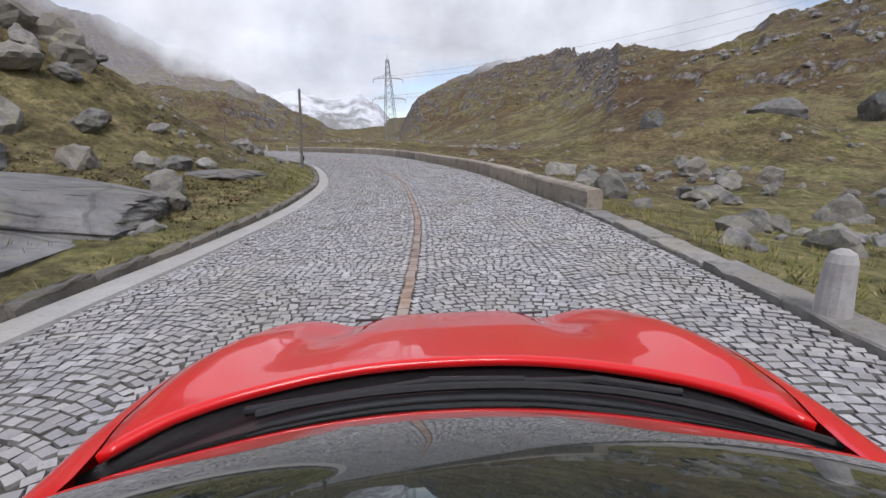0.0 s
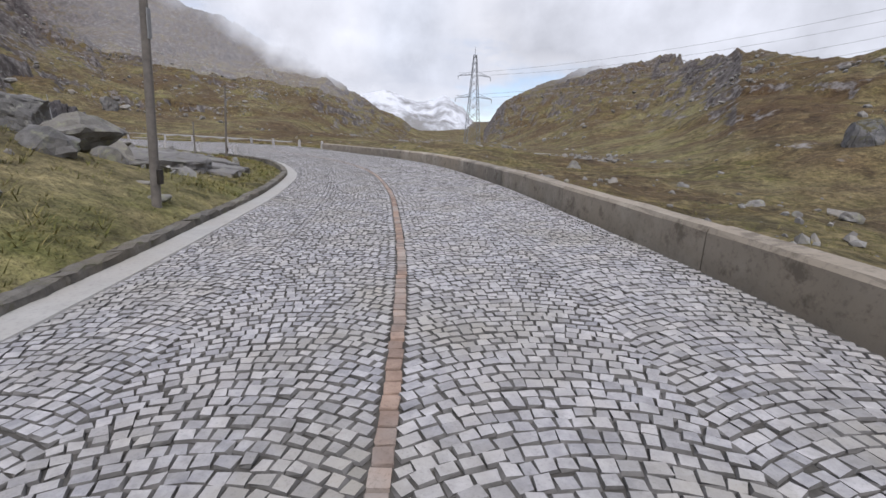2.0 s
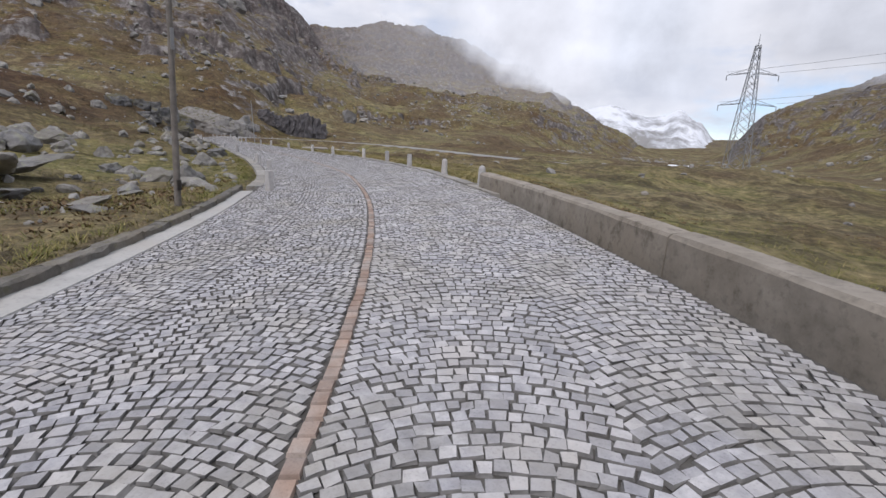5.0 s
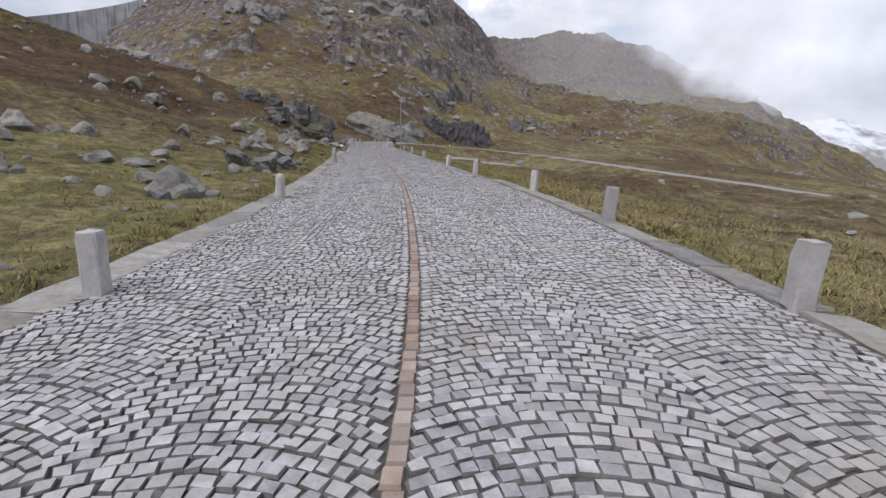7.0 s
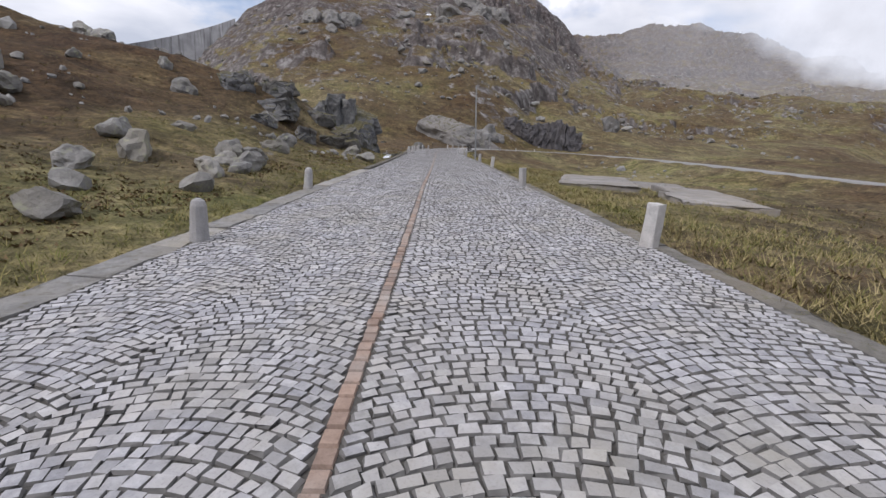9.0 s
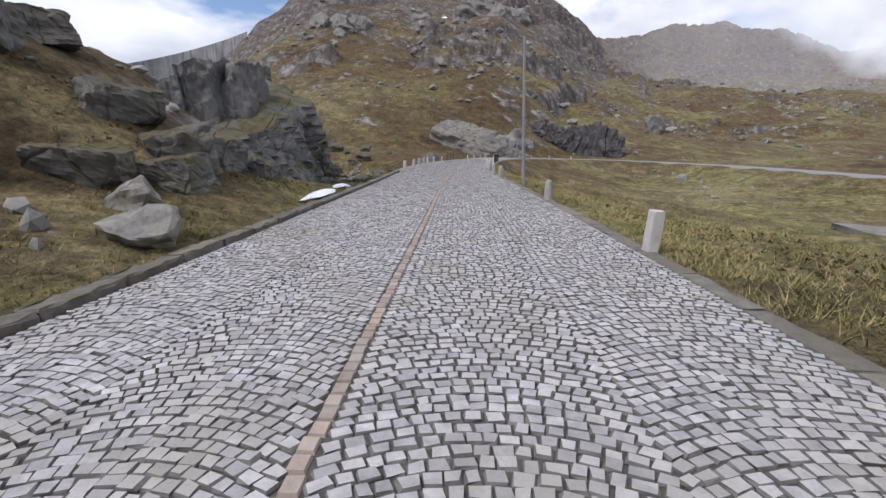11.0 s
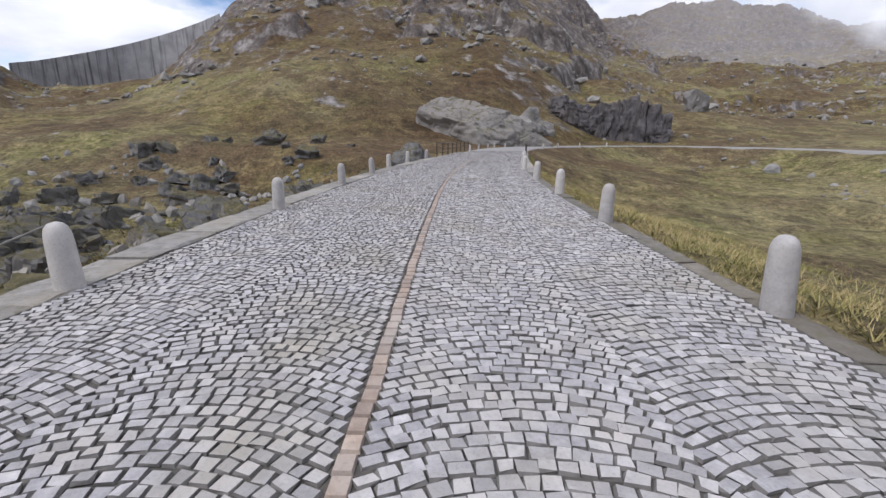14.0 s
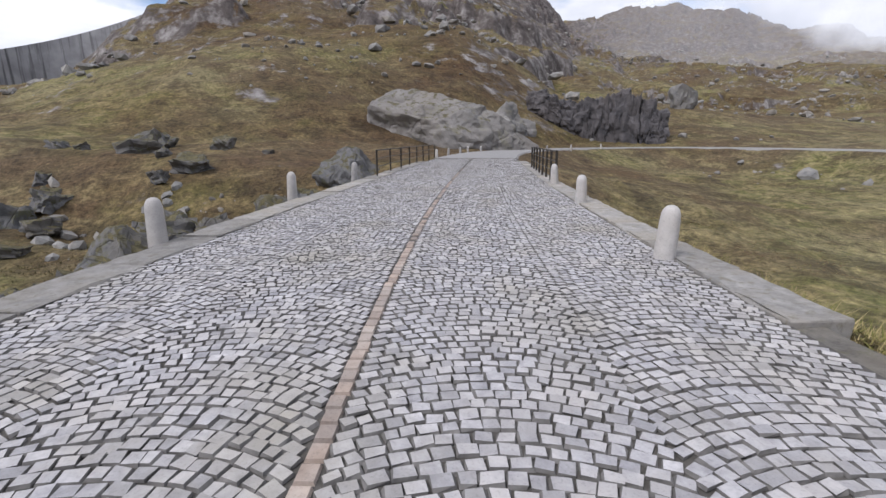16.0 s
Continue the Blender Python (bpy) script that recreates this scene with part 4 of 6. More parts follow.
for x, y, k in ((-9.0, 22.8, 0.55), (-9.4, 24.3, 0.45), (-7.3, 12.2, 0.55), (-8.6, 13.6, 0.6), (-9.6, 12.4, 0.65), (-11.0, 15.0, 0.75), (-12.2, 13.2, 0.8), (-13.5, 15.6, 1.1), (-14.4, 13.2, 1.5), (-15.6, 15.4, 1.6), (-16.2, 12.4, 1.6), (-17.6, 15.0, 1.5), (-18.2, 17.6, 1.3), (-16.2, 18.2, 1.2), (-12.8, 10.6, 0.9), (-10.2, 17.2, 0.5),
                (7.4, 10.8, 0.75), (8.6, 11.6, 0.6), (6.0, 9.2, 0.45), (5.6, 12.8, 0.4), (9.0, 8.4, 0.7), (10.2, 9.6, 0.6), (6.6, 7.4, 0.5), (8.0, 6.4, 0.6), (4.9, 15.6, 0.85), (12.5, 14.0, 0.8), (14.0, 10.5, 0.7)):
    boulder(x, y, k)
for x, y, k in ((6.3, 24.6, 1.0), (0.3, 40.6, 0.45), (-1.2, 41.5, 0.3), (-80.2, 51.5, 1.3), (-78.4, 52.9, 0.9), (-72.0, 57.0, 0.7), (-55.7, 60.2, 0.75), (-56.5, 60.9, 0.6), (-53.0, 57.8, 0.75), (-49.3, 53.2, 0.5), (-43.6, 47.6, 0.7), (-42.2, 46.0, 0.6), (-45.4, 49.4, 0.65), (-44.6, 46.4, 0.75), (-41.2, 47.6, 0.45), (-40.2, 51.6, 0.4), (-39.0, 50.0, 0.45), (-38.2, 46.4, 0.5), (-64.6, 67.4, 0.75), (-66.2, 67.0, 0.7), (-68.4, 67.6, 0.6), (-58.8, 58.6, 0.5), (-50.6, 57.0, 0.55), (-47.2, 55.8, 0.5), (-62.0, 62.6, 0.6), (-66.0, 62.2, 0.8)):
    boulder(x, y, k)
count = 0
while count < 120:
    zone = r_.random()
    if zone < 0.32:
        s, u = r_.uniform(-4, 46), r_.uniform(4.4, 26)
    elif zone < 0.45:
        s, u = r_.uniform(22, 56), -r_.uniform(5, 24)
    elif zone < 0.78:
        s, u = r_.uniform(60, 104), -r_.uniform(4.6, 30)
    elif zone < 0.93:
        s, u = r_.uniform(118, 162), -r_.uniform(5.5, 28)
    else:
        s, u = r_.uniform(10, 60), r_.uniform(20, 60)
    x, y, _ = on_road(s, u)
    k = min(1.1, 0.16 + r_.expovariate(3.4))
    if clear_of_road(float(x), float(y), k):
        boulder(float(x), float(y), k)
        count += 1

# ---- rock masses ----
def rock_at(name, label, x, y, z, size, turn, seed, mat, level=4, cuts=9, rough=0.07, category="rock"):
    ob = tagged(new(name, rock_mesh(name, seed, size, mat, level, cuts, rough)), label, category)
    ob.matrix_world = pose(x, y, z, *turn)
    return ob


SLAB_LIST = (("broad tilted grey rock slab with a cracked edge", -7.9, 7.9, 0.80, (2.7, 1.9, 0.34), (-3, 9, 14), 301), ("low grey rock shelf sloping to the grass", -7.0, 5.3, 0.36, (2.0, 2.0, 0.30), (-2, 10, 12), 302), ("big grey rock slab higher on the bank", -12.0, 8.6, 1.75, (2.6, 3.4, 0.55), (-2, 10, 26), 303))
rock_at("rock_slab", "flat grey stone lying flush in the grass", -7.0, 15.0, float(height(-7.0, 15.0)) + 0.06, (1.5, 1.0, 0.2), (0, 5, 40), 304, SLAB, 4)
rock_at("rock_slab", "flat pale rock slab tilted out of the bank", -46.5, 54.2, 0.1, (1.7, 0.5, 0.35), (0, 16, -30), 305, BOULDER, 4)
rock_at("rock_slab", "flat grey slab behind the parapet", 5.0, 14.4, -0.5, (1.3, 0.8, 0.42), (4, -6, 20), 306, BOULDER, 4)
rock_at("rock_outcrop", "dark jointed rock knob above the inner bend", -36.5, 36.5, 1.4, (1.6, 1.4, 1.1), (0, 0, 30), 307, CLIFF, 4, 10)
rock_at("rock_outcrop", "grey rock knob beside the bend", -37.5, 44.6, 0.45, (1.0, 0.8, 0.6), (0, 0, 60), 308, SLAB, 4, 10)
rock_at("rock_outcrop", "dark rock outcrop on the far side of the valley", 27.5, 62, float(height(27.5, 62)) + 0.6, (1.9, 1.5, 2.3), (0, 0, 20), 309, CLIFF, 4, 10)
rock_at("rock_outcrop", "grey rock outcrop with a steep broken face", 43, 60, float(height(43, 60)) + 0.3, (3.8, 2.2, 2.2), (0, 0, -30), 310, SLAB, 4, 10)
rock_at("rock_outcrop", "pale steep rock outcrop in the slope", 52, 48, float(height(52, 48)) + 0.6, (3.4, 2.2, 2.8), (0, 0, 10), 311, SLAB, 4, 10)
rock_at("rock_outcrop", "broad dark rock outcrop high on the hillside", 92, 95, float(height(92, 95)) + 1, (10, 6, 6), (0, 0, 30), 312, CLIFF, 4, 10)
rock_at("rock_outcrop", "smooth pale whaleback rock behind the bridge", -157, 117, 0.8, (15, 8, 8.2), (0, 0, 55), 313, PALE, 6, 16, 0.10)
rock_at("rock_outcrop", "smooth pale rock shoulder above the road", -163, 132, 0.8, (10, 6, 7.0), (0, 0, 58), 318, PALE, 5, 14, 0.14)
rock_at("rock_outcrop", "grey crag standing out of the far slope", -176, 194, float(height(-176, 194)) + 1, (4.0, 3.5, 5), (0, 0, 0), 315, SLAB, 4, 10, 0.14)
for k, (x, y, z, a, b, c) in enumerate(((-300, 105, 46, 7, 6, 7), (-297, 113, 47, 8, 6, 7.5), (-282, 110, 34, 4, 3.5, 3.5), (-298, 122, 47, 7, 6, 7), (-340, 170, 60, 10, 9, 8), (-352, 205, 66, 11, 9, 10), (-365, 235, 72, 12, 10, 10), (-330, 190, 52, 6, 6, 5), (-380, 260, 78, 12, 10, 12), (-420, 250, 96, 14, 10, 12))):
    rock_at("rock_outcrop", "pale broken rock outcrop on the grassy hill", x, y, float(height(x, y)) + c * 0.1, (a, b, c), (0, 0, 25 * k), 330 + k, PALE, 4, 12, 0.18)
for k, (x, y, c) in enumerate(((-97, 72.5, 1.6), (-101, 74.5, 1.1), (-104.5, 77, 0.9), (-107, 72, 1.4), (-113, 80, 1.6), (-117, 84, 1.9), (-121, 88, 1.8), (-119, 78, 1.5), (-126, 92, 2.2), (-124, 84, 1.6), (-110, 66, 1.8), (-130, 97, 2.0))):
    rock_at("rock_outcrop", "dark jointed rock in the stream gully", x, y, float(height(x, y)) + 0.2, (c * 1.3, c, c), (0, 8, 40 * k), 350 + k, CLIFF, 4, 11, 0.13)


def cliff_face():
    """A fractured buttress that turns into a smooth jointed wall."""
    top = [(106.5, 0.5), (109, 1.2), (111, 1.9), (112, 2.1), (113.2, 2.9), (114.2, 3.2), (115.4, 3.7), (117, 4.2), (119.9, 4.1), (120.0, 3.5), (122.4, 3.2), (122.5, 2.7), (124.4, 2.3), (125, 1.4), (126.5, 0.4)]
    cs = np.arange(106.5, 126.6, 0.08)
    levels = np.concatenate([np.linspace(-0.25, 1, 70), 1 + np.linspace(0.03, 1, 12)])
    verts = []
    for s in cs:
        off = np.interp(s, *zip(*CLIFF_OFF)); th = np.interp(s, *zip(*top)) + 0.10 * noise.noise(Vector((s * 1.3, 4.0, 0)))
        wall = float(np.clip((s - 114.0) / 1.4, 0, 1))
        lean = np.interp(s, [106.5, 110, 112.5, 114, 116, 126.5], [1.1, 0.75, 0.40, 0.16, 0.05, 0.07])
        for v in levels:
            if v <= 1:
                h = v * th
                q = Vector((s * 0.75 + 0.20 * h + 0.12 * noise.noise(Vector((s, h, 0))), h * 0.30 + 0.10 * s, 3.0))
                broken = (noise.cell(q) + 1) * 0.30 + (noise.cell(q * 2.3 + Vector((4.4, 1.2, 0))) + 1) * 0.16 + (noise.cell(q * 5.1 + Vector((2.4, 7.2, 0))) + 1) * 0.07 + noise.fractal(Vector((s * 0.9, h * 1.1, 2.0)), 0.8, 2.1, 6) * 0.22
                w = Vector((s * 0.46 + 0.07 * h + 0.05 * noise.noise(Vector((s * 0.8, h, 1.0))), h * 0.42 - 0.02 * s, 9.0))
                jointed = (noise.cell(w) + 1) * 0.20 + (noise.cell(w * 2.0 + Vector((3.1, 5.2, 0))) + 1) * 0.08 + noise.fractal(Vector((s * 0.7, h * 0.8, 5.0)), 0.8, 2.1, 6) * 0.07 + 0.05
                back = lean * max(h, 0) + broken * (1 - wall) + jointed * wall - 0.30 + 0.4 * max(0, v - 0.9) ** 1.5
                p = on_road(s, U_LEFT - off - back, h - 0.15)
            else:
                k = v - 1
                p = on_road(s, U_LEFT - off - 0.6 - lean * th - 6.5 * k, th - 0.15 + 0.30 * noise.fractal(Vector((s * 0.4, k * 3, 7.0)), 0.8, 2.1, 4) + 0.4 * math.sin(k * 1.5))
                g = float(height(p[0], p[1]))
                p[2] = p[2] * (1 - k) + (g - 0.25) * k if k > 0.4 else p[2]
            verts.append(p)
    n, m = len(levels), len(cs)
    q = np.arange(n * m).reshape(m, n)
    f = np.stack([q[:-1, :-1], q[:-1, 1:], q[1:, 1:], q[1:, :-1]], -1).reshape(-1, 4)
    return mesh_from("cliff", np.array(verts), f, CLIFF, False)


tagged(new("cliff", cliff_face()), "dark jointed mossy rock cliff cut beside the road", "cliff", kind="structure")


def block_mesh(name, seed, size, mat, rough=0.12, cuts=13, shear=0.12):
    """A squared, split block with broken edges."""
    r = random.Random(seed)
    bm = bmesh.new()
    bmesh.ops.create_cube(bm, size=2.0)
    bmesh.ops.subdivide_edges(bm, edges=bm.edges[:], cuts=cuts, use_grid_fill=True)
    a, b_, c_ = (r.uniform(-shear, shear) for _ in range(3))
    planes = [(Vector((r.choice((-1, 1)) * r.uniform(0.4, 1), r.choice((-1, 1)) * r.uniform(0.4, 1), r.uniform(-0.7, 1))).normalized(), r.uniform(1.05, 1.35)) for _ in range(5)]
    off = Vector((seed * 2.3, seed * 0.7, 0))
    for v in bm.verts:
        p = v.co.copy()
        for nrm, d in planes:
            e = p.dot(nrm) - d
            if e > 0:
                p -= nrm * e
        p *= 1 + rough * (noise.fractal(v.co * 1.7 + off, 0.8, 2.1, 5) + 0.5 * (noise.cell(v.co * 1.6 + off) - 0.5))
        p.x += a * p.z; p.y += b_ * p.z; p.z += c_ * p.x
        v.co = Vector((p.x * size[0], p.y * size[1], p.z * size[2]))
    return bm_mesh(name, bm, mat, False)


for label, x, y, z, size, turn, seed in SLAB_LIST:
    ob = tagged(new("rock_slab", block_mesh("rock_slab", seed, size, SLAB, 0.045, 15, 0.05)), label, "rock")
    ob.matrix_world = pose(x, y, z, *turn)


def block_on(s, off, z, size, turn, seed, mat, label):
    x, y, _ = on_road(s, U_LEFT - off)
    ob = tagged(new("rock_block", block_mesh("rock_block", seed, size, mat)), label, "rock")
    ob.matrix_world = Matrix.Translation((float(x), float(y), z)) @ road_pose(s, 0).to_3x3().to_4x4() @ pose(0, 0, 0, *turn)
    return ob


block_on(112.6, 6.15, 2.35, (0.55, 0.95, 1.02), (0, -8, 12), 421, BLOCK, "pale squared gneiss slab leaning on the big block")
block_on(113.0, 5.15, 2.70, (0.66, 1.00, 1.30), (0, -3, 6), 422, BLOCK, "huge squared gneiss block split by vertical cracks")
block_on(113.3, 4.12, 2.78, (0.66, 0.95, 1.30), (2, -3, 4), 423, BLOCK, "huge overhanging gneiss block on the cliff top")
block_on(119.6, 6.4, 4.2, (0.8, 0.7, 0.75), (0, 0, 20), 424, BLOCK, "pale weathered block standing on the cliff")
block_on(125.8, 5.1, 1.15, (0.62, 0.80, 0.85), (0, -6, 14), 425, CLIFF, "dark squared block at the end of the rock wall")
for k, (s, off, c) in enumerate(((106.4, 2.6, 0.55), (107.6, 3.2, 0.75), (109.0, 3.1, 0.65), (105.2, 3.6, 0.6), (108.2, 5.0, 0.7), (110.2, 2.4, 0.45), (103.6, 4.8, 0.55), (104.6, 6.4, 0.8), (107.0, 7.4, 0.7), (109.4, 7.8, 0.6), (102.0, 6.6, 0.5), (105.8, 9.5, 0.9))):
    x, y, _ = on_road(s, U_LEFT - off)
    block_on(s, off, float(height(x, y)) + 0.10 * c, (c, c * 1.25, c * 0.8), (6, -10, 35 * k), 430 + k, CLIFF, "dark broken rock ledge in the mossy slope")
CHUNKS = [block_mesh("boulder", 460 + k, (1.0, 0.75, 0.7), CLIFF, 0.22, 5, 0.3) for k in range(8)]
BIGGER = 1.35
for cx, cy, spread, many, big in ((-104.4, 79.0, 3.0, 20, 0.40), (-104.5, 75.0, 3.4, 16, 0.5), (-119.9, 69.5, 5.0, 20, 0.6), (-114.5, 80.5, 2.4, 12, 0.55), (-138, 72.5, 6.0, 12, 0.8), (-142, 82, 5.0, 12, 0.9), (-126, 88, 5.0, 14, 0.7), (-97, 74.5, 2.6, 18, 0.30), (-111, 87, 2.4, 12, 0.35), (-100.5, 78.5, 2.2, 16, 0.30), (-108, 81.5, 2.6, 14, 0.40), (-96, 70.5, 3.2, 14, 0.45)):
    done = 0
    while done < many:
        x, y = r_.gauss(cx, spread * 1.4), r_.gauss(cy, spread)
        if not clear_of_road(x, y, 1.2):
            continue
        k = big * r_.uniform(0.4, 1.5) * BIGGER
        ob = tagged(new("gully_rock", r_.choice(CHUNKS)), "dark jointed rock in the stream gully", "rock", "rocks in the gully")
        ob.matrix_world = Matrix.Translation((x, y, float(height(x, y)) + 0.25 * k)) @ Euler((r_.uniform(-0.4, 0.4), r_.uniform(-0.4, 0.4), r_.uniform(0, 6.28))).to_matrix().to_4x4() @ Matrix.Diagonal((k, k, k * r_.uniform(0.7, 1.3), 1))
        done += 1
for x, y, k, flat in ((-6.9, 22.6, 0.24, 0.6), (-7.6, 23.2, 0.16, 0.6), (-10.5, 24.6, 0.95, 0.95), (-9.6, 25.6, 0.5, 0.5), (-10.3, 27.0, 0.5, 0.4), (-9.6, 26.4, 0.35, 0.4), (-11.6, 26.6, 0.8, 0.7), (-12.6, 27.4, 0.9, 0.7), (-13.4, 28.6, 0.7, 0.6), (-12.0, 28.4, 0.45, 0.5), (-22.0, 39.6, 0.6, 0.4), (-24.6, 41.4, 0.9, 0.3), (-26.4, 41.4, 1.1, 0.3), (-27.6, 42.6, 1.2, 0.28), (-21.0, 42.0, 0.5, 0.4), (-19.6, 41.6, 0.3, 0.5), (-23.2, 43.6, 0.4, 0.4), (-25.6, 39.4, 0.7, 0.5), (-30.2, 40.6, 0.8, 0.6)):
    ob = boulder(x, y, k, "flat pale stone slab in the grass of the bend" if flat < 0.55 else "weathered pale boulder on the grassy bend", 0.35 if k < 0.95 else 0.0, "stones inside the bend")
    ob.matrix_world = ob.matrix_world @ Matrix.Diagonal((1.25, 1.15, flat, 1))
ob = tagged(new("rock_block", block_mesh("rock_block", 471, (1.35, 1.1, 1.0), BLOCK, 0.12)), "big squared gneiss block on the inner bend", "rock")
ob.matrix_world = pose(-28.8, 38.0, 2.0, 0, 6, 25)
for k, (x, y, h, w) in enumerate(((-87.9, 73.2, 1.35, 0.55), (-88.8, 73.8, 1.15, 0.5), (-89.6, 74.2, 1.45, 0.55), (-90.5, 74.4, 1.2, 0.5), (-91.3, 75.0, 0.95, 0.5), (-92.3, 75.4, 0.7, 0.45), (-87.2, 71.8, 1.6, 0.95), (-89.6, 72.4, 1.3, 0.7), (-86.4, 73.6, 0.6, 0.5))):
    ob = tagged(new("rock_outcrop", block_mesh("rock_outcrop", 540 + k, (w * 0.8, w * 1.2, h * 0.58), CLIFF, 0.14, 11, 0.15)), "upright jointed rock slabs rising from the turf", "rock")
    ob.matrix_world = pose(x, y, float(height(x, y)) + h * 0.25, 8 * math.sin(k), -10, 60 + 17 * k)
for k in range(70):
    s = r_.uniform(114.5, 130); off = r_.uniform(0.6, 3.6)
    x, y, _ = (float(q) for q in on_road(s, U_LEFT - off))
    ob = boulder(x, y, r_.uniform(0.10, 0.34), "flat broken grey stone below the cliff", 0.3, "rubble below the cliff", CHUNKS)
    ob.matrix_world = ob.matrix_world @ Matrix.Diagonal((1.2, 1.0, 0.4, 1))
for x, y, a, h, t in ((-39.4, 54.8, 0.50, 0.32, 20), (-42.0, 54.4, 0.42, 0.40, 50), (-40.9, 56.0, 0.25, 0.25, 10)):
    ob = tagged(new("rock_slab", block_mesh("rock_slab", int(-x * 7), (a, 0.25, h), BLOCK, 0.15, 9, 0.3)), "pale tilted rock slab beside the road edge", "rock")
    ob.matrix_world = pose(x, y, float(height(x, y)) + 0.2, 30, 0, t)
for x, y, k in ((-46.7, 56.3, 0.4), (-42.9, 56.8, 0.35), (-53.8, 60.0, 0.5), (-48.9, 57.3, 0.45)):
    boulder(x, y, k)
for k, (x, y, a, t) in enumerate(((-10.6, 27.4, 0.9, 20), (-10.3, 28.8, 0.7, 50), (-9.6, 28.0, 0.45, 10), (-11.7, 28.6, 1.0, 35), (-11.4, 30.2, 0.8, 60), (-12.8, 30.4, 1.0, 15), (-10.6, 30.2, 0.45, 80))):
    ob = tagged(new("rock_slab", block_mesh("rock_slab", 610 + k, (a, a * 0.7, a * 0.32), SLAB, 0.10, 9, 0.2)), "grey broken rock ledge in the grass of the bend", "rock", "rock ledges of the bend")
    ob.matrix_world = pose(x, y, float(height(x, y)) + a * 0.08, 6, 8, t)
# rope to a white stake
stake = pose(-88.3, 76.4, float(height(-88.3, 76.4)), 2, 3, 0)
bm = bmesh.new()
rod(bm, (0, 0, -0.2), (0, 0, 0.92), 0.03, 0.026, 8)
ob = tagged(new("stake", bm_mesh("stake", bm, BOLLARD)), "thin white stake holding a rope in the grass", "stake")
ob.matrix_world = stake
rope_a, rope_b = Vector((-88.3, 76.4, float(height(-88.3, 76.4)) + 0.86)), Vector((-88.75, 78.85, 0.55))
bm = bmesh.new()
last = None
for i in range(11):
    q = rope_a.lerp(rope_b, i / 10) - Vector((0, 0, 0.28 * math.sin(math.pi * i / 10) * 0.6))
    if last:
        rod(bm, last, q, 0.012, None, 6)
    last = q
tagged(new("rope", bm_mesh("rope", bm, KERB)), "thin pale rope slung from the stake to a bollard", "rope")
made = 0
while made < 75:
    s = r_.uniform(54, 76); off = 1.0 + r_.expovariate(0.16)
    if off > 22:
        continue
    x, y, _ = (float(q) for q in on_road(s, U_LEFT - off))
    if off > 3 and noise.noise(Vector((x / 5, y / 5, 4.0))) < r_.uniform(-0.4, 0.3):
        continue
    k = min(0.75, 0.10 + r_.expovariate(5.0)) if off > 2.2 else r_.uniform(0.08, 0.26)
    boulder(x, y, k, "pale broken granite rock among the grass", 0.3, "rubble beside the bend")
    made += 1
for k in range(11):
    f = k / 10
    x, y = -171.5 + 14.5 * f, 146.0 + 15.5 * f
    hw = float(np.interp(f, [0, 0.3, 0.7, 0.9, 1], [2.2, 3.0, 4.6, 4.2, 3.0]))
    ob = tagged(new("rock_outcrop", block_mesh("rock_outcrop", 500 + k, (1.9, 2.4, hw), DARKROCK, 0.20, 15, 0.16)), "dark blasted rock wall beside the far road", "rock")
    ob.matrix_world = pose(x, y, float(height(x, y)) + hw * 0.7, 0, 0, 47 + 14 * math.sin(k * 2.1))

# ---- distant dam, lake, snow ----
bm = bmesh.new()
dam_pts = []
for i in range(41):
    a = radians(89 + i * 0.42)
    d = 436 + 22 * math.sin(i / 40 * math.pi)
    dam_pts.append((-62 - d * math.sin(a), 66 + d * math.cos(a)))
crest = [float(np.interp(89 + i * 0.42, [89, 91, 98, 104, 106], [92, 86, 67, 51, 47])) for i in range(41)]
ringd = []
for (x, y), z in zip(dam_pts, crest):
    out = Vector((x + 62, y - 66, 0)).normalized()
    ringd.append([bm.verts.new((x - out.x * k, y - out.y * k, zz)) for k, zz in ((-6, z - 40), (0, z - 1.6), (0, z - 1.4), (-0.6, z - 1.2), (-0.6, z), (5, z), (5, z - 40))])
for p, q in zip(ringd, ringd[1:]):
    for k in range(6):
        bm.faces.new((p[k], p[k + 1], q[k + 1], q[k]))
dam = thing("dam", "long pale concrete dam wall across the high valley", "dam", kind="structure")
part("dam_wall", bm, DAM, dam)
for i in range(0, 41, 2):
    (x, y), z = dam_pts[i], crest[i]
    bm = bmesh.new()
    out = Vector((x + 62, y - 66, 0)).normalized()
    box(bm, (0.5, 0.9, 30), (x + out.x * 2.2, y + out.y * 2.2, z - 17), 0, Matrix.Rotation(math.atan2(out.y, out.x), 4, "Z"))
    part("buttress", bm, DAM, dam)

LAKE, n, l, b = material("lake_water", 0.06)
b.inputs["Base Color"].default_value = (0.10, 0.13, 0.14, 1)
bump(n, l, b, noise_node(n, l, coords(n, l), 0.6, 4), 0.05, 0.05)


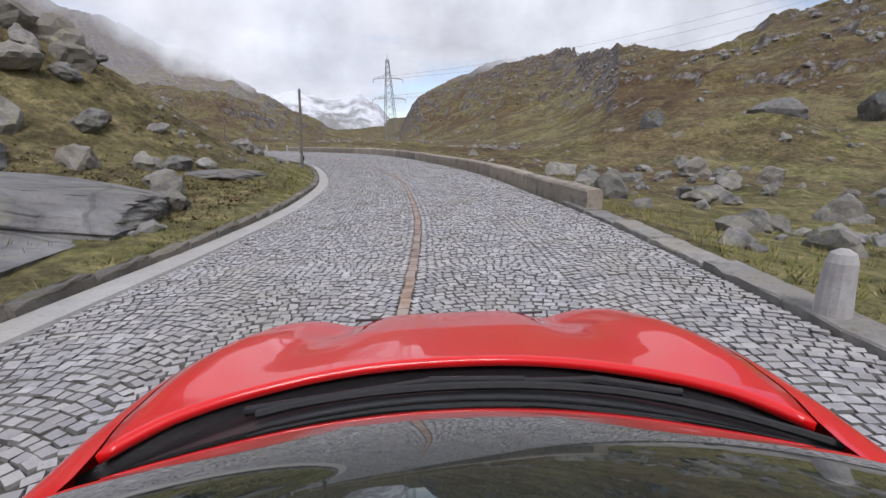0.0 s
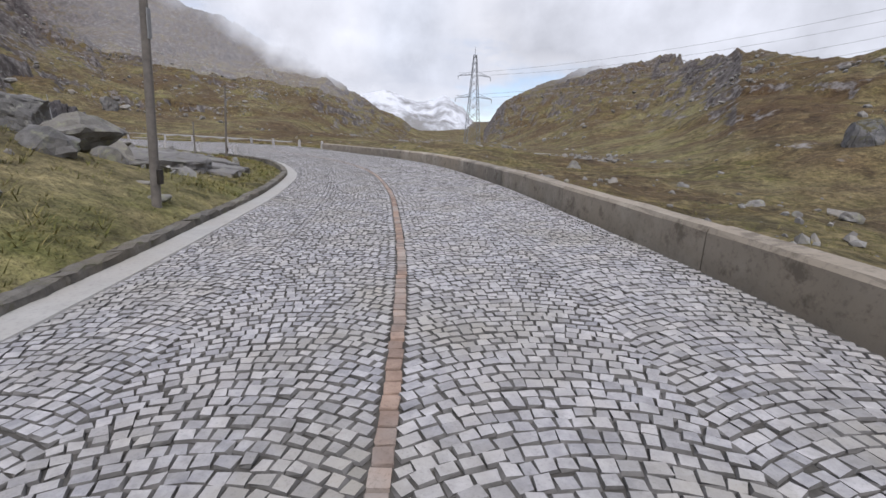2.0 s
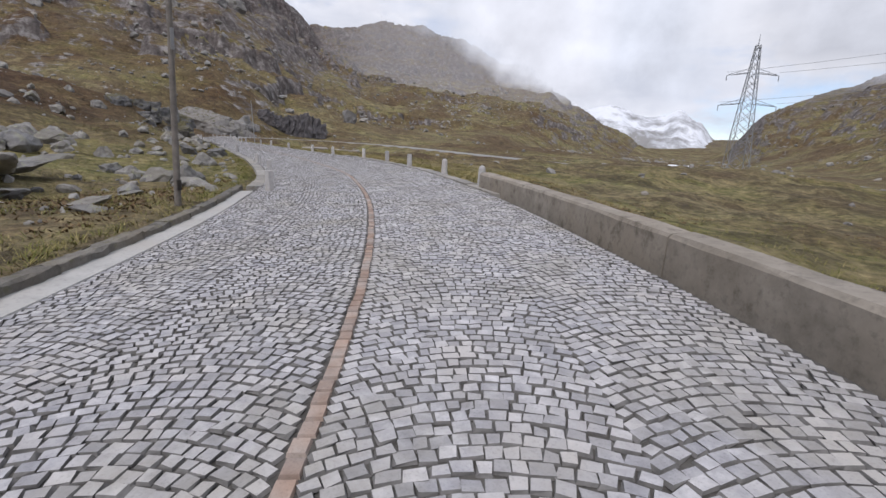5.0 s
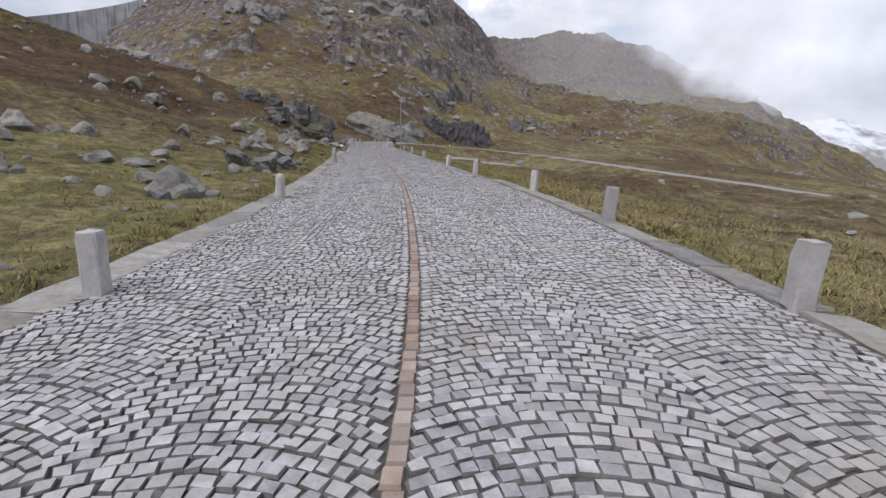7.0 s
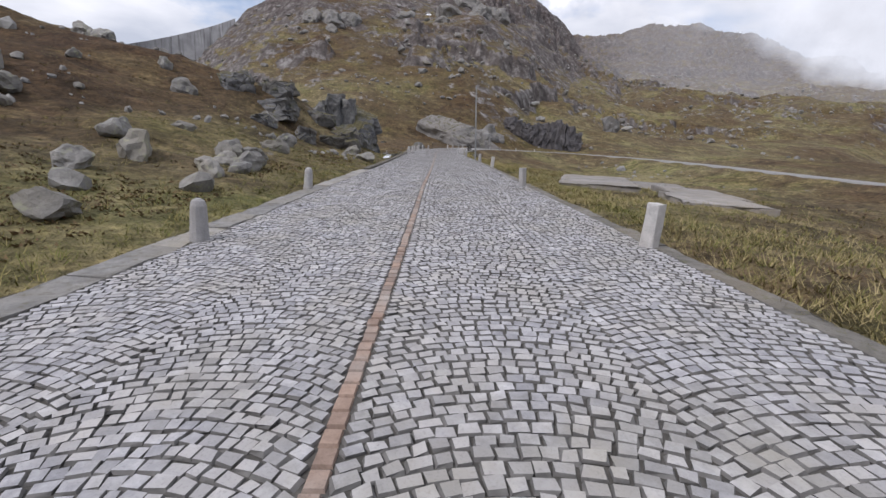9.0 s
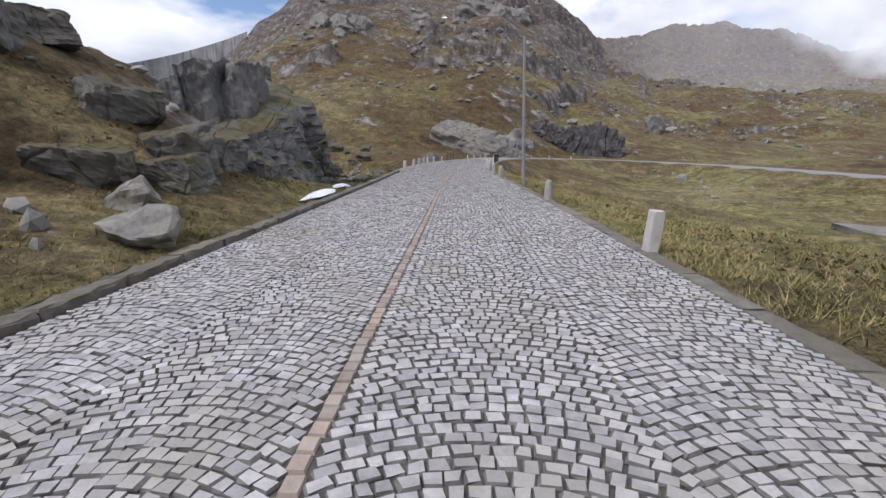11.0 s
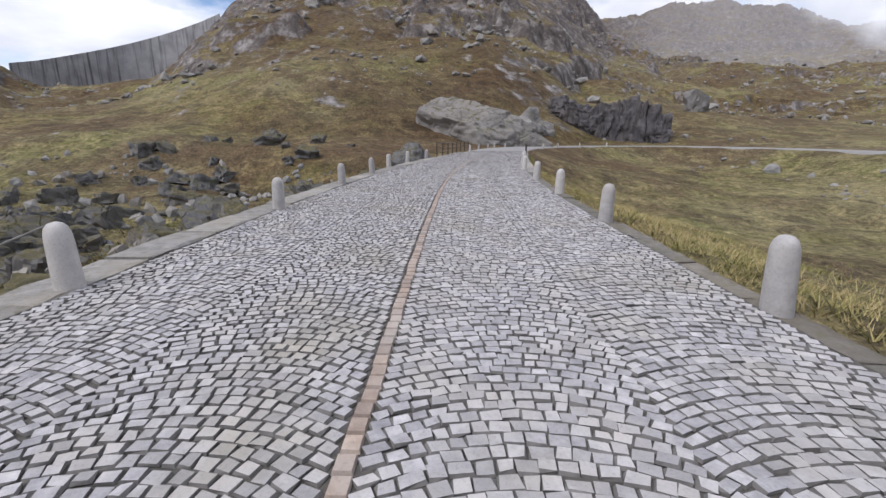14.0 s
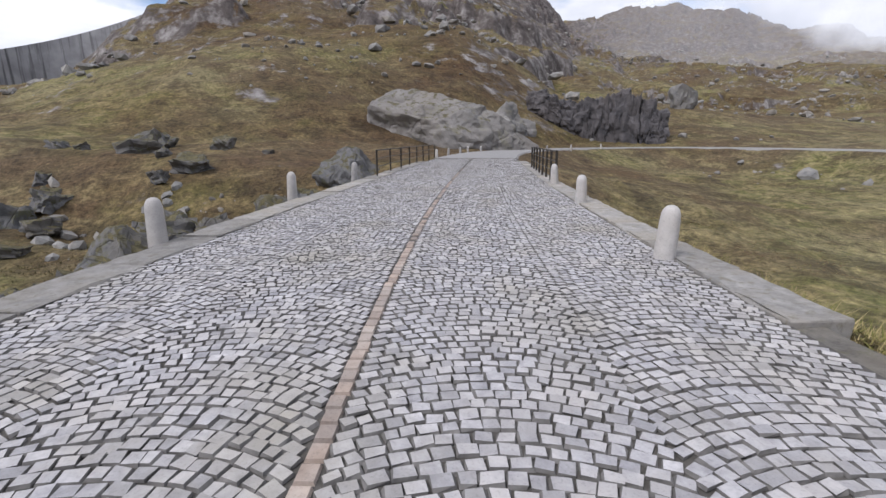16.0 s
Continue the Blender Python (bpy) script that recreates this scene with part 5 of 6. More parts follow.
def blob(name, x, y, z, a, b_, turn, mat, seed, dome=0.0):
    r = random.Random(seed)
    bm = bmesh.new()
    ph = [r.uniform(0, 6.28) for _ in range(5)]
    rings = []
    for k in range(7):
        f = k / 6
        rings.append([bm.verts.new((f * a * (1 + 0.22 * math.sin(2 * t + ph[0]) + 0.14 * math.sin(5 * t + ph[1]) + 0.08 * math.sin(9 * t + ph[2])) * math.cos(t), f * b_ * (1 + 0.2 * math.sin(3 * t + ph[3]) + 0.12 * math.sin(7 * t + ph[4])) * math.sin(t), dome * (1 - f * f) + r.uniform(-1, 1) * dome * 0.12)) for t in [6.283 * i / 40 for i in range(40)]])
    for p, q in zip(rings, rings[1:]):
        for i in range(40):
            bm.faces.new((p[i], p[(i + 1) % 40], q[(i + 1) % 40], q[i]))
    bmesh.ops.remove_doubles(bm, verts=bm.verts, dist=1e-4)
    ob = new(name, bm_mesh(name, bm, mat, True))
    ob.matrix_world = pose(x, y, z, 0, 0, turn)
    return ob


tagged(blob("water", -84, 318, float(height(-84, 318)) + 0.9, 34, 12, 10, LAKE, 1), "pale still mountain lake in the valley", "lake", kind="structure")
for k, (x, y, a, b_, turn, d) in enumerate(((*on_road(110.7, -3.62)[:2].tolist(), 1.9, 0.26, 156, 0.10), (*on_road(113.7, -3.75)[:2].tolist(), 0.7, 0.20, 150, 0.09), (*on_road(115.2, -3.8)[:2].tolist(), 0.3, 0.12, 160, 0.06), (-46, 262, 3.2, 1.4, 20, 0.5), (-40, 266, 2.0, 1.2, 0, 0.4))):
    tagged(blob("snow_patch", x, y, float(height(x, y)) + (0.02 if k < 3 else 0.3), a, b_, turn, SNOW, 20 + k, d), "leftover patch of dirty white snow by the cliff" if k < 3 else "bright white snow patch in the valley", "snow", "snow patches")
for k, (x, y) in enumerate(((-362, 194), (-386, 214))):
    tagged(blob("snow_patch", x, y, float(height(x, y)) + 0.6, 2.6, 1.2, 40, SNOW, 40 + k, 1.2), "small white snow patch on the hill", "snow", "snow patches")

# ---- broken concrete slabs beside the road ----
FOUNDATION = stone_material("weathered_foundation", (0.15, 0.14, 0.13), (0.33, 0.31, 0.29), (0.24, 0.215, 0.185), 1.6, per_object=True, lichen=(0.19, 0.17, 0.12), relief=0.5, distance=0.03, cracks=0.5)
for k, (x, y, a, b_, t) in enumerate(((-56.7, 77.6, 5.6, 3.0, -43), (-52.4, 73.5, 5.0, 2.7, -41), (-49.2, 75.2, 4.4, 2.2, -38), (-56.2, 82.0, 5.6, 2.6, -40), (-64.0, 89.6, 8.5, 3.0, -42), (-46.3, 71.9, 3.4, 2.0, -40))):
    bm = bmesh.new()
    box(bm, (a, b_, 1.2), (0, 0, -0.6), 0.03)
    bmesh.ops.subdivide_edges(bm, edges=[e for e in bm.edges if e.calc_length() > 1.3], cuts=4, use_grid_fill=True)
    rr_ = random.Random(k)
    for v in bm.verts:
        v.co += Vector((rr_.uniform(-1, 1), rr_.uniform(-1, 1), rr_.uniform(-0.3, 0.3))) * 0.07
    ob = tagged(new("concrete_slab", bm_mesh("concrete_slab", bm, FOUNDATION)), "cracked flat concrete foundation slab in the grass", "slab", "broken foundation slabs")
    m = Matrix.Rotation(radians(t), 3, "Z")
    spots = [Vector((x, y, 0)) + m @ Vector((i * a / 2, j * b_ / 2, 0)) for i in (-1, 0, 1) for j in (-1, 0, 1)]
    ob.matrix_world = pose(x, y, float(np.mean([float(height(q.x, q.y)) for q in spots])) + (0.16, 0.20, 0.18, 0.26, 0.20, 0.16)[k], rr_.uniform(-1.5, 1.5), rr_.uniform(-0.8, 1.2), t)

# ---- brick line ----
brick_mesh = []
for k in range(4):
    bm = bmesh.new()
    box(bm, (0.096, 0.118, 0.05), (0, 0, -0.018), 0.008)
    for v in bm.verts:
        v.co += Vector((r_.uniform(-1, 1), r_.uniform(-1, 1), 0)) * 0.004
    brick_mesh.append(bm_mesh("brick", bm, BRICK_ONE))
pale_v, red_v = [], []
corner8 = np.array([(-1, -1, 0), (1, -1, 0), (1, 1, 0), (-1, 1, 0), (-.86, -.88, 1), (.86, -.88, 1), (.86, .88, 1), (-.86, .88, 1)])
s_, made = -8.0, 0
while s_ < 172:
    s = s_
    u = float(line_off(s)) + r_.uniform(-0.008, 0.008)
    if 0 <= s < 40:
        ob = new("brick", r_.choice(brick_mesh)); ob.parent = road
        ob.matrix_world = road_pose(s, u, r_.uniform(0.000, 0.008)) @ pose(0, 0, 0, 0, 0, r_.uniform(-3, 3))
    elif not (s > 146 and r_.random() < (s - 146) / 22):
        c = corner8 * (0.048, 0.060, 1)
        v = on_road(s + c[:, 1], u + c[:, 0] + r_.uniform(-0.004, 0.004), np.where(c[:, 2] > 0, 0.007 + r_.uniform(-0.003, 0.003), -0.015))
        (pale_v if s > 95 + r_.uniform(-8, 8) else red_v).append(v)
    s_ += 0.137
for vs, mat, nm, lab in ((red_v, BRICK, "red_pavers", "worn red brick pavers of the centre line"), (pale_v, BRICK_PALE, "pale_pavers", "faded pale pavers of the centre line")):
    ob = new(nm, mesh_from(nm, np.concatenate(vs), (np.arange(len(vs))[:, None, None] * 8 + TEMPLATE).reshape(-1, 4), mat))
    ob.parent = road
    tagged(ob, lab, kind="stuff")

# single setts of one stretch
sett_shapes = []
for k in range(8):
    c = corner8 * (0.045, 0.0425, 0.019) + np.random.default_rng(k).normal(0, 0.003, (8, 3)) * (1, 1, 0.4)
    sett_shapes.append(mesh_from("sett", c - (0, 0, 0.014), TEMPLATE, SETT_ONE))
    # sides darkened here as well
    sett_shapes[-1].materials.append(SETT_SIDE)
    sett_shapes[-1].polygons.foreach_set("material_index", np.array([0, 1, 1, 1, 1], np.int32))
for a, b_, th, w in zip(su_s[loose], su_u[loose], ang[loose], half_w[loose]):
    ob = new("sett", r_.choice(sett_shapes)); ob.parent = road
    ob.matrix_world = road_pose(a, b_, 0.0) @ pose(0, 0, 0, 0, 0, math.degrees(-th)) @ Matrix.Diagonal((w / 0.045, 1, 1, 1))

# ---- grass tufts, scattered stones ----
def grass_material():
    m, n, l, b = material("dry_grass", 0.9, spec=0.2)
    r = island_random(n)
    v = noise_node(n, l, coords(n, l), 0.5, 4)
    c = ramp(n, l, r, [(0.0, (0.085, 0.095, 0.025)), (0.45, (0.17, 0.16, 0.05)), (0.8, (0.27, 0.225, 0.09)), (1.0, (0.38, 0.31, 0.15))])
    c = mix(n, l, math_node(n, l, "MULTIPLY", grey(n, l, v, 0.45, 0.62), 0.6), c, (0.12, 0.13, 0.035))
    l.new(c, b.inputs["Base Color"])
    return m


GRASS = grass_material()
g_rng = np.random.default_rng(3)
N = 78000
gs = g_rng.uniform(-4, 172, N); side = g_rng.random(N) < 0.5
go = np.where(g_rng.random(N) < 0.14, g_rng.uniform(-0.18, 0.5, N), 0.15 + g_rng.exponential(5.0, N))
gu = np.where(side, U_LEFT - 0.62 - go, U_RIGHT + 0.58 + go)
on_cliff = side & (gs > 108) & (gs < 127) & (go > np.interp(gs, *zip(*CLIFF_OFF)) - 0.9)
in_wall = (~side) & (gs < 49) & (gs > 8) & (go < 0.35)
ok = ~(on_cliff | in_wall)
gs, gu = gs[ok], gu[ok]
gp = on_road(gs, gu)
clump = np.array([noise.noise(Vector((x * 0.5, y * 0.5, 0))) for x, y, _ in gp])
ok = clump > g_rng.uniform(-0.5, 0.25, len(gp))
gp = gp[ok]
gz = np.array([float(height(x, y)) for x, y, _ in gp])
B = 6
n_t = len(gp)
ang_b = g_rng.uniform(0, 6.283, (n_t, B)); hb = g_rng.uniform(0.04, 0.17, (n_t, 1)) * g_rng.uniform(0.6, 1.2, (n_t, B))
rad = g_rng.uniform(0, 0.09, (n_t, B)); lean = g_rng.uniform(0.6, 1.9, (n_t, B)) * hb
bx = gp[:, 0:1] + np.cos(ang_b) * rad; by = gp[:, 1:2] + np.sin(ang_b) * rad
px, py = -np.sin(ang_b) * 0.007, np.cos(ang_b) * 0.007
zb = gz[:, None] - 0.02 + 0 * bx
tri = np.stack([np.stack([bx - px, by - py, zb], -1), np.stack([bx + px, by + py, zb], -1), np.stack([bx + np.cos(ang_b) * lean, by + np.sin(ang_b) * lean, zb + hb], -1)], 2).reshape(-1, 3)
tagged(new("grass", mesh_from("grass", tri, np.arange(len(tri)).reshape(-1, 3), GRASS)), "short tufts of dry straw and green grass", "grass", kind="stuff")

STRAW, n, l, b = material("straw_grass", 0.9, spec=0.2)
l.new(ramp(n, l, island_random(n), [(0.0, (0.15, 0.14, 0.05)), (0.4, (0.27, 0.22, 0.10)), (1.0, (0.42, 0.34, 0.18))]), b.inputs["Base Color"])
N = 26000
ws = g_rng.uniform(52, 160, N)
wp = on_road(ws, U_RIGHT + 0.30 + g_rng.exponential(2.2, N))
wp = wp[np.array([noise.noise(Vector((x * 0.35, y * 0.35, 6.0))) for x, y, _ in wp]) > g_rng.uniform(-0.5, 0.3, N)]
wz = height(wp[:, 0], wp[:, 1])
n_t = len(wp)
ang_b = g_rng.uniform(0, 6.283, (n_t, B)); hb = g_rng.uniform(0.05, 0.17, (n_t, 1)) * g_rng.uniform(0.6, 1.2, (n_t, B))
rad = g_rng.uniform(0, 0.10, (n_t, B)); lean = g_rng.uniform(0.6, 1.8, (n_t, B)) * hb
bx = wp[:, 0:1] + np.cos(ang_b) * rad; by = wp[:, 1:2] + np.sin(ang_b) * rad
px, py = -np.sin(ang_b) * 0.006, np.cos(ang_b) * 0.006
zb = wz[:, None] - 0.02 + 0 * bx
tri = np.stack([np.stack([bx - px, by - py, zb], -1), np.stack([bx + px, by + py, zb], -1), np.stack([bx + np.cos(ang_b) * lean, by + np.sin(ang_b) * lean, zb + hb], -1)], 2).reshape(-1, 3)
tagged(new("straw_grass", mesh_from("straw_grass", tri, np.arange(len(tri)).reshape(-1, 3), STRAW)), "pale straw-coloured grass along the verge", "grass", kind="stuff")

HEATH, n, l, b = material("brown_heath", 0.95, spec=0.15)
l.new(ramp(n, l, island_random(n), [(0.0, (0.085, 0.055, 0.035)), (0.5, (0.15, 0.10, 0.055)), (0.85, (0.21, 0.155, 0.08)), (1.0, (0.15, 0.15, 0.065))]), b.inputs["Base Color"])
N = 60000
hs_ = g_rng.uniform(-4, 172, N); h_side = np.where(g_rng.random(N) < 0.6, -1, 1); ho = 0.6 + g_rng.exponential(8.0, N)
hp = on_road(hs_, np.where(h_side < 0, U_LEFT - 0.7 - ho, U_RIGHT + 0.9 + ho))
hn = np.array([noise.fractal(Vector((x / 9, y / 9, 2.0)), 0.9, 2.1, 3) for x, y, _ in hp])
hp = hp[(hn > 0.12 + g_rng.uniform(0, 0.35, N)) & ~((h_side < 0) & (hs_ > 108) & (hs_ < 127) & (ho > np.interp(hs_, *zip(*CLIFF_OFF)) - 0.9) & (ho < 9))]
hz2 = height(hp[:, 0], hp[:, 1])
n_t = len(hp)
ang_b = g_rng.uniform(0, 6.283, (n_t, B)); hb = g_rng.uniform(0.02, 0.07, (n_t, B)); rad = g_rng.uniform(0, 0.16, (n_t, B))
bx = hp[:, 0:1] + np.cos(ang_b) * rad; by = hp[:, 1:2] + np.sin(ang_b) * rad
px, py = -np.sin(ang_b * 1.7) * 0.03, np.cos(ang_b * 1.7) * 0.03
zb = hz2[:, None] - 0.02 + 0 * bx
tri = np.stack([np.stack([bx - px, by - py, zb + hb * 0.6], -1), np.stack([bx + px, by + py, zb + hb * 0.3], -1), np.stack([bx + np.cos(ang_b) * 0.06, by + np.sin(ang_b) * 0.06, zb + hb * 1.3], -1)], 2).reshape(-1, 3)
tagged(new("heather", mesh_from("heather", tri, np.arange(len(tri)).reshape(-1, 3), HEATH)), "low brown heather and bilberry scrub", "heather", kind="stuff")

SCRUB, n, l, b = material("gully_scrub", 0.95, spec=0.15)
l.new(ramp(n, l, island_random(n), [(0.0, (0.030, 0.028, 0.014)), (0.5, (0.065, 0.056, 0.026)), (0.85, (0.10, 0.082, 0.042)), (1.0, (0.075, 0.085, 0.030))]), b.inputs["Base Color"])
N = 26000
gq = on_road(g_rng.uniform(121, 166, N), U_LEFT - 1.0 - g_rng.exponential(9.0, N))
gq = gq[np.array([noise.fractal(Vector((x / 5, y / 5, 12.0)), 0.9, 2.1, 3) for x, y, _ in gq]) > g_rng.uniform(-0.35, 0.30, N)]
gz2 = height(gq[:, 0], gq[:, 1])
n_t = len(gq)
ang_b = g_rng.uniform(0, 6.283, (n_t, B)); hb = g_rng.uniform(0.04, 0.18, (n_t, 1)) * g_rng.uniform(0.5, 1.2, (n_t, B)); rad = g_rng.uniform(0, 0.22, (n_t, B))
bx = gq[:, 0:1] + np.cos(ang_b) * rad; by = gq[:, 1:2] + np.sin(ang_b) * rad
px, py = -np.sin(ang_b) * 0.022, np.cos(ang_b) * 0.022
zb = gz2[:, None] - 0.03 + 0 * bx
tri = np.stack([np.stack([bx - px, by - py, zb], -1), np.stack([bx + px, by + py, zb], -1), np.stack([bx + np.cos(ang_b) * hb * 0.7, by + np.sin(ang_b) * hb * 0.7, zb + hb], -1)], 2).reshape(-1, 3)
tagged(new("scrub", mesh_from("scrub", tri, np.arange(len(tri)).reshape(-1, 3), SCRUB)), "dark mossy scrub in the stream gully", "scrub", kind="stuff")

ico = bmesh.new(); bmesh.ops.create_icosphere(ico, subdivisions=1, radius=1.0)
iv = np.array([v.co[:] for v in ico.verts]); iff = np.array([[v.index for v in f.verts] for f in ico.faces]); ico.free()
SCREE = stone_material("scree_rock", (0.11, 0.11, 0.11), (0.36, 0.355, 0.335), (0.24, 0.22, 0.19), 0.8, island=True, relief=0.5, distance=0.05)
M = 28000
az_ = np.radians(g_rng.uniform(-75, 125, M)); rr2 = 25 + 680 * g_rng.random(M) ** 1.1
sx, sy = -50 - np.sin(az_) * rr2, 50 + np.cos(az_) * rr2
dens = np.array([noise.fractal(Vector((x / 45, y / 45, 5.0)), 0.9, 2.1, 4) for x, y in zip(sx, sy)])
ss_, uu_ = road_su(sx, sy)
hz_ = height(sx, sy)
ok = (dens + np.clip(hz_ / 140, 0, 0.35) > g_rng.uniform(0.10, 0.66, M)) & (np.abs(uu_) > 8) & ~((uu_ > 0) & (uu_ < 75) & (ss_ > 38) & (ss_ < 230) & (g_rng.random(M) < 0.93))
sx, sy, rr2 = sx[ok], sy[ok], rr2[ok]
size = np.minimum(0.12 + g_rng.exponential(0.24, len(sx)) * np.clip(rr2 / 90, 0.5, 2.8), 2.6)
sz_ = np.array([float(height(x, y)) for x, y in zip(sx, sy)])
dirs_ = g_rng.normal(0, 1, (len(sx), 3, 3)); dirs_, _ = np.linalg.qr(dirs_)
shape = iv[None] * (1 + g_rng.normal(0, 0.16, (len(sx), len(iv), 1))) * np.array([1, 0.75, 0.6])
pts_ = np.einsum("nij,nkj->nki", dirs_, shape) * size[:, None, None]
pts_[:, :, 2] *= 0.75
pts_ += np.stack([sx, sy, sz_ + size * 0.15], -1)[:, None]
near_n = 16000
ns = g_rng.uniform(-4, 172, near_n); n_side = np.where(g_rng.random(near_n) < 0.62, -1, 1)
no = 0.9 + np.where(g_rng.random(near_n) < 0.5, g_rng.exponential(7.0, near_n), g_rng.uniform(0, 90, near_n))
nu = np.where(n_side < 0, U_LEFT - 0.7 - no, U_RIGHT + 0.9 + no)
np_ = on_road(ns, nu)
nd = np.array([noise.fractal(Vector((x / 6, y / 6, 8.0)), 0.9, 2.1, 3) for x, y, _ in np_])
gully = (n_side < 0) & (ns > 118)
rubble = (n_side > 0) & (ns < 42)
ok = nd + 0.50 * gully + 0.22 * rubble - 0.62 * ((n_side > 0) & (ns > 43)) > g_rng.uniform(0.05, 0.75, near_n)
np_, gully = np_[ok], gully[ok]
nsz = np.minimum(0.04 + g_rng.exponential(0.10, len(np_)) * (1 + 1.6 * gully + np.clip(no[ok] / 25, 0, 2)), np.where(no[ok] < 14, 0.24, 0.7))
nz = height(np_[:, 0], np_[:, 1])
nd_, _ = np.linalg.qr(g_rng.normal(0, 1, (len(np_), 3, 3)))
nshape = iv[None] * (1 + g_rng.normal(0, 0.17, (len(np_), len(iv), 1))) * np.array([1, 0.75, 0.62])
npts = np.einsum("nij,nkj->nki", nd_, nshape) * nsz[:, None, None] + np.stack([np_[:, 0], np_[:, 1], nz + nsz * 0.15], -1)[:, None]
pts_ = np.concatenate([pts_, npts])
sx = np.arange(len(pts_))
tagged(new("scattered_stones", mesh_from("scattered_stones", pts_.reshape(-1, 3), (np.arange(len(sx))[:, None, None] * len(iv) + iff).reshape(-1, 3), SCREE)), "countless grey stones strewn over the grassy slopes", "stones", kind="stuff")

# ---- low cloud on the summits, haze sheet before the far slope ----
def cloud_material(seed, base, tilt=0.0, lift=0.0, thick=1.0):
    m = bpy.data.materials.new("glowing_cloud_haze")
    m.use_nodes = True
    n, l = m.node_tree.nodes, m.node_tree.links
    n.clear()
    out = n.new("ShaderNodeOutputMaterial")
    tc = n.new("ShaderNodeTexCoord")
    sep = n.new("ShaderNodeSeparateXYZ"); l.new(tc.outputs["Generated"], sep.inputs[0])
    mp = n.new("ShaderNodeMapping"); mp.inputs["Location"].default_value = (seed, seed * 2, 0)
    l.new(tc.outputs["Object"], mp.inputs["Vector"])
    k = n.new("ShaderNodeTexNoise"); k.inputs["Scale"].default_value = 0.0042; k.inputs["Detail"].default_value = 8; k.inputs["Roughness"].default_value = 0.55
    l.new(mp.outputs[0], k.inputs["Vector"])
    low = math_node(n, l, "ADD", math_node(n, l, "MULTIPLY", sep.outputs[2], 1.15), math_node(n, l, "MULTIPLY", math_node(n, l, "SUBTRACT", k.outputs[0], 0.5), 1.3))
    low = math_node(n, l, "ADD", low, math_node(n, l, "ADD", math_node(n, l, "MULTIPLY", sep.outputs[0], tilt), lift))
    side = math_node(n, l, "MULTIPLY", math_node(n, l, "MULTIPLY", sep.outputs[0], math_node(n, l, "SUBTRACT", 1.0, sep.outputs[0])), 4.0)
    top = math_node(n, l, "SUBTRACT", 1.0, math_node(n, l, "POWER", sep.outputs[2], 5.0))
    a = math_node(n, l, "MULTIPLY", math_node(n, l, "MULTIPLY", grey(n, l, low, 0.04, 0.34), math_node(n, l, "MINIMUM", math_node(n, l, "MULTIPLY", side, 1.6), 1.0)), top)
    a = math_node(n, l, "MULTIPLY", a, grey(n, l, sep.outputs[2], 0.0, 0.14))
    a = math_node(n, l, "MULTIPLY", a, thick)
    # brightness is put in as a glow, greyer and whiter by noise
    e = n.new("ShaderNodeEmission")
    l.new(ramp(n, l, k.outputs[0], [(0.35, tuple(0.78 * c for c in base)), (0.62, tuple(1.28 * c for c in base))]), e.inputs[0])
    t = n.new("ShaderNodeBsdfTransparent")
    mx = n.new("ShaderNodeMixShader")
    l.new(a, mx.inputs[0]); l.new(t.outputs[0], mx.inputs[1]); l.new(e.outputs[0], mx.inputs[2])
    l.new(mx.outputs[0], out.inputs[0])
    return m


def cloud_haze_sheet(cx, cy, az0, az1, dist, z0, z1, seed, base, tilt=0.0, lift=0.0, thick=1.0, label="soft grey cloud hanging on the summits"):
    c = radians((az0 + az1) / 2)
    x0, y0 = cx - dist * math.sin(c), cy + dist * math.cos(c)
    half = dist * math.tan(radians((az1 - az0) / 2))
    ob = new("cloud_haze_sheet", mesh_from("cloud_haze_sheet", [(-half, 0, z0), (half, 0, z0), (half, 0, z1), (-half, 0, z1)], [(0, 1, 2, 3)], cloud_material(seed, base, tilt, lift, thick)))
    ob.matrix_world = pose(x0, y0, 0, 0, 0, math.degrees(c))
    ob.visible_shadow = False
    return tagged(ob, label, "cloud", kind="structure")


cloud_haze_sheet(-40, 40, 2, 42, 800, 56, 420, 3, (0.60, 0.64, 0.70), 0.62, -0.34)
cloud_haze_sheet(-60, 65, 13, 34, 740, 66, 330, 5, (0.68, 0.71, 0.76), 0.85, -0.36)
cloud_haze_sheet(0, 10, -40, 8, 780, 72, 330, 11, (0.62, 0.65, 0.70), 0.0, 0.20)
# faint glowing sheet that paints haze over the far slope to lighten it
cloud_haze_sheet(-60, 65, 14, 50, 560, 10, 300, 31, (0.62, 0.63, 0.66), 0.0, 0.30, 0.19, "thin glowing haze sheet before the far slope")
cloud_haze_sheet(0, 10, -60, -18, 235, 40, 190, 23, (0.60, 0.63, 0.68))
cloud_haze_sheet(-60, 65, 34, 80, 1700, 370, 900, 17, (0.80, 0.82, 0.86))


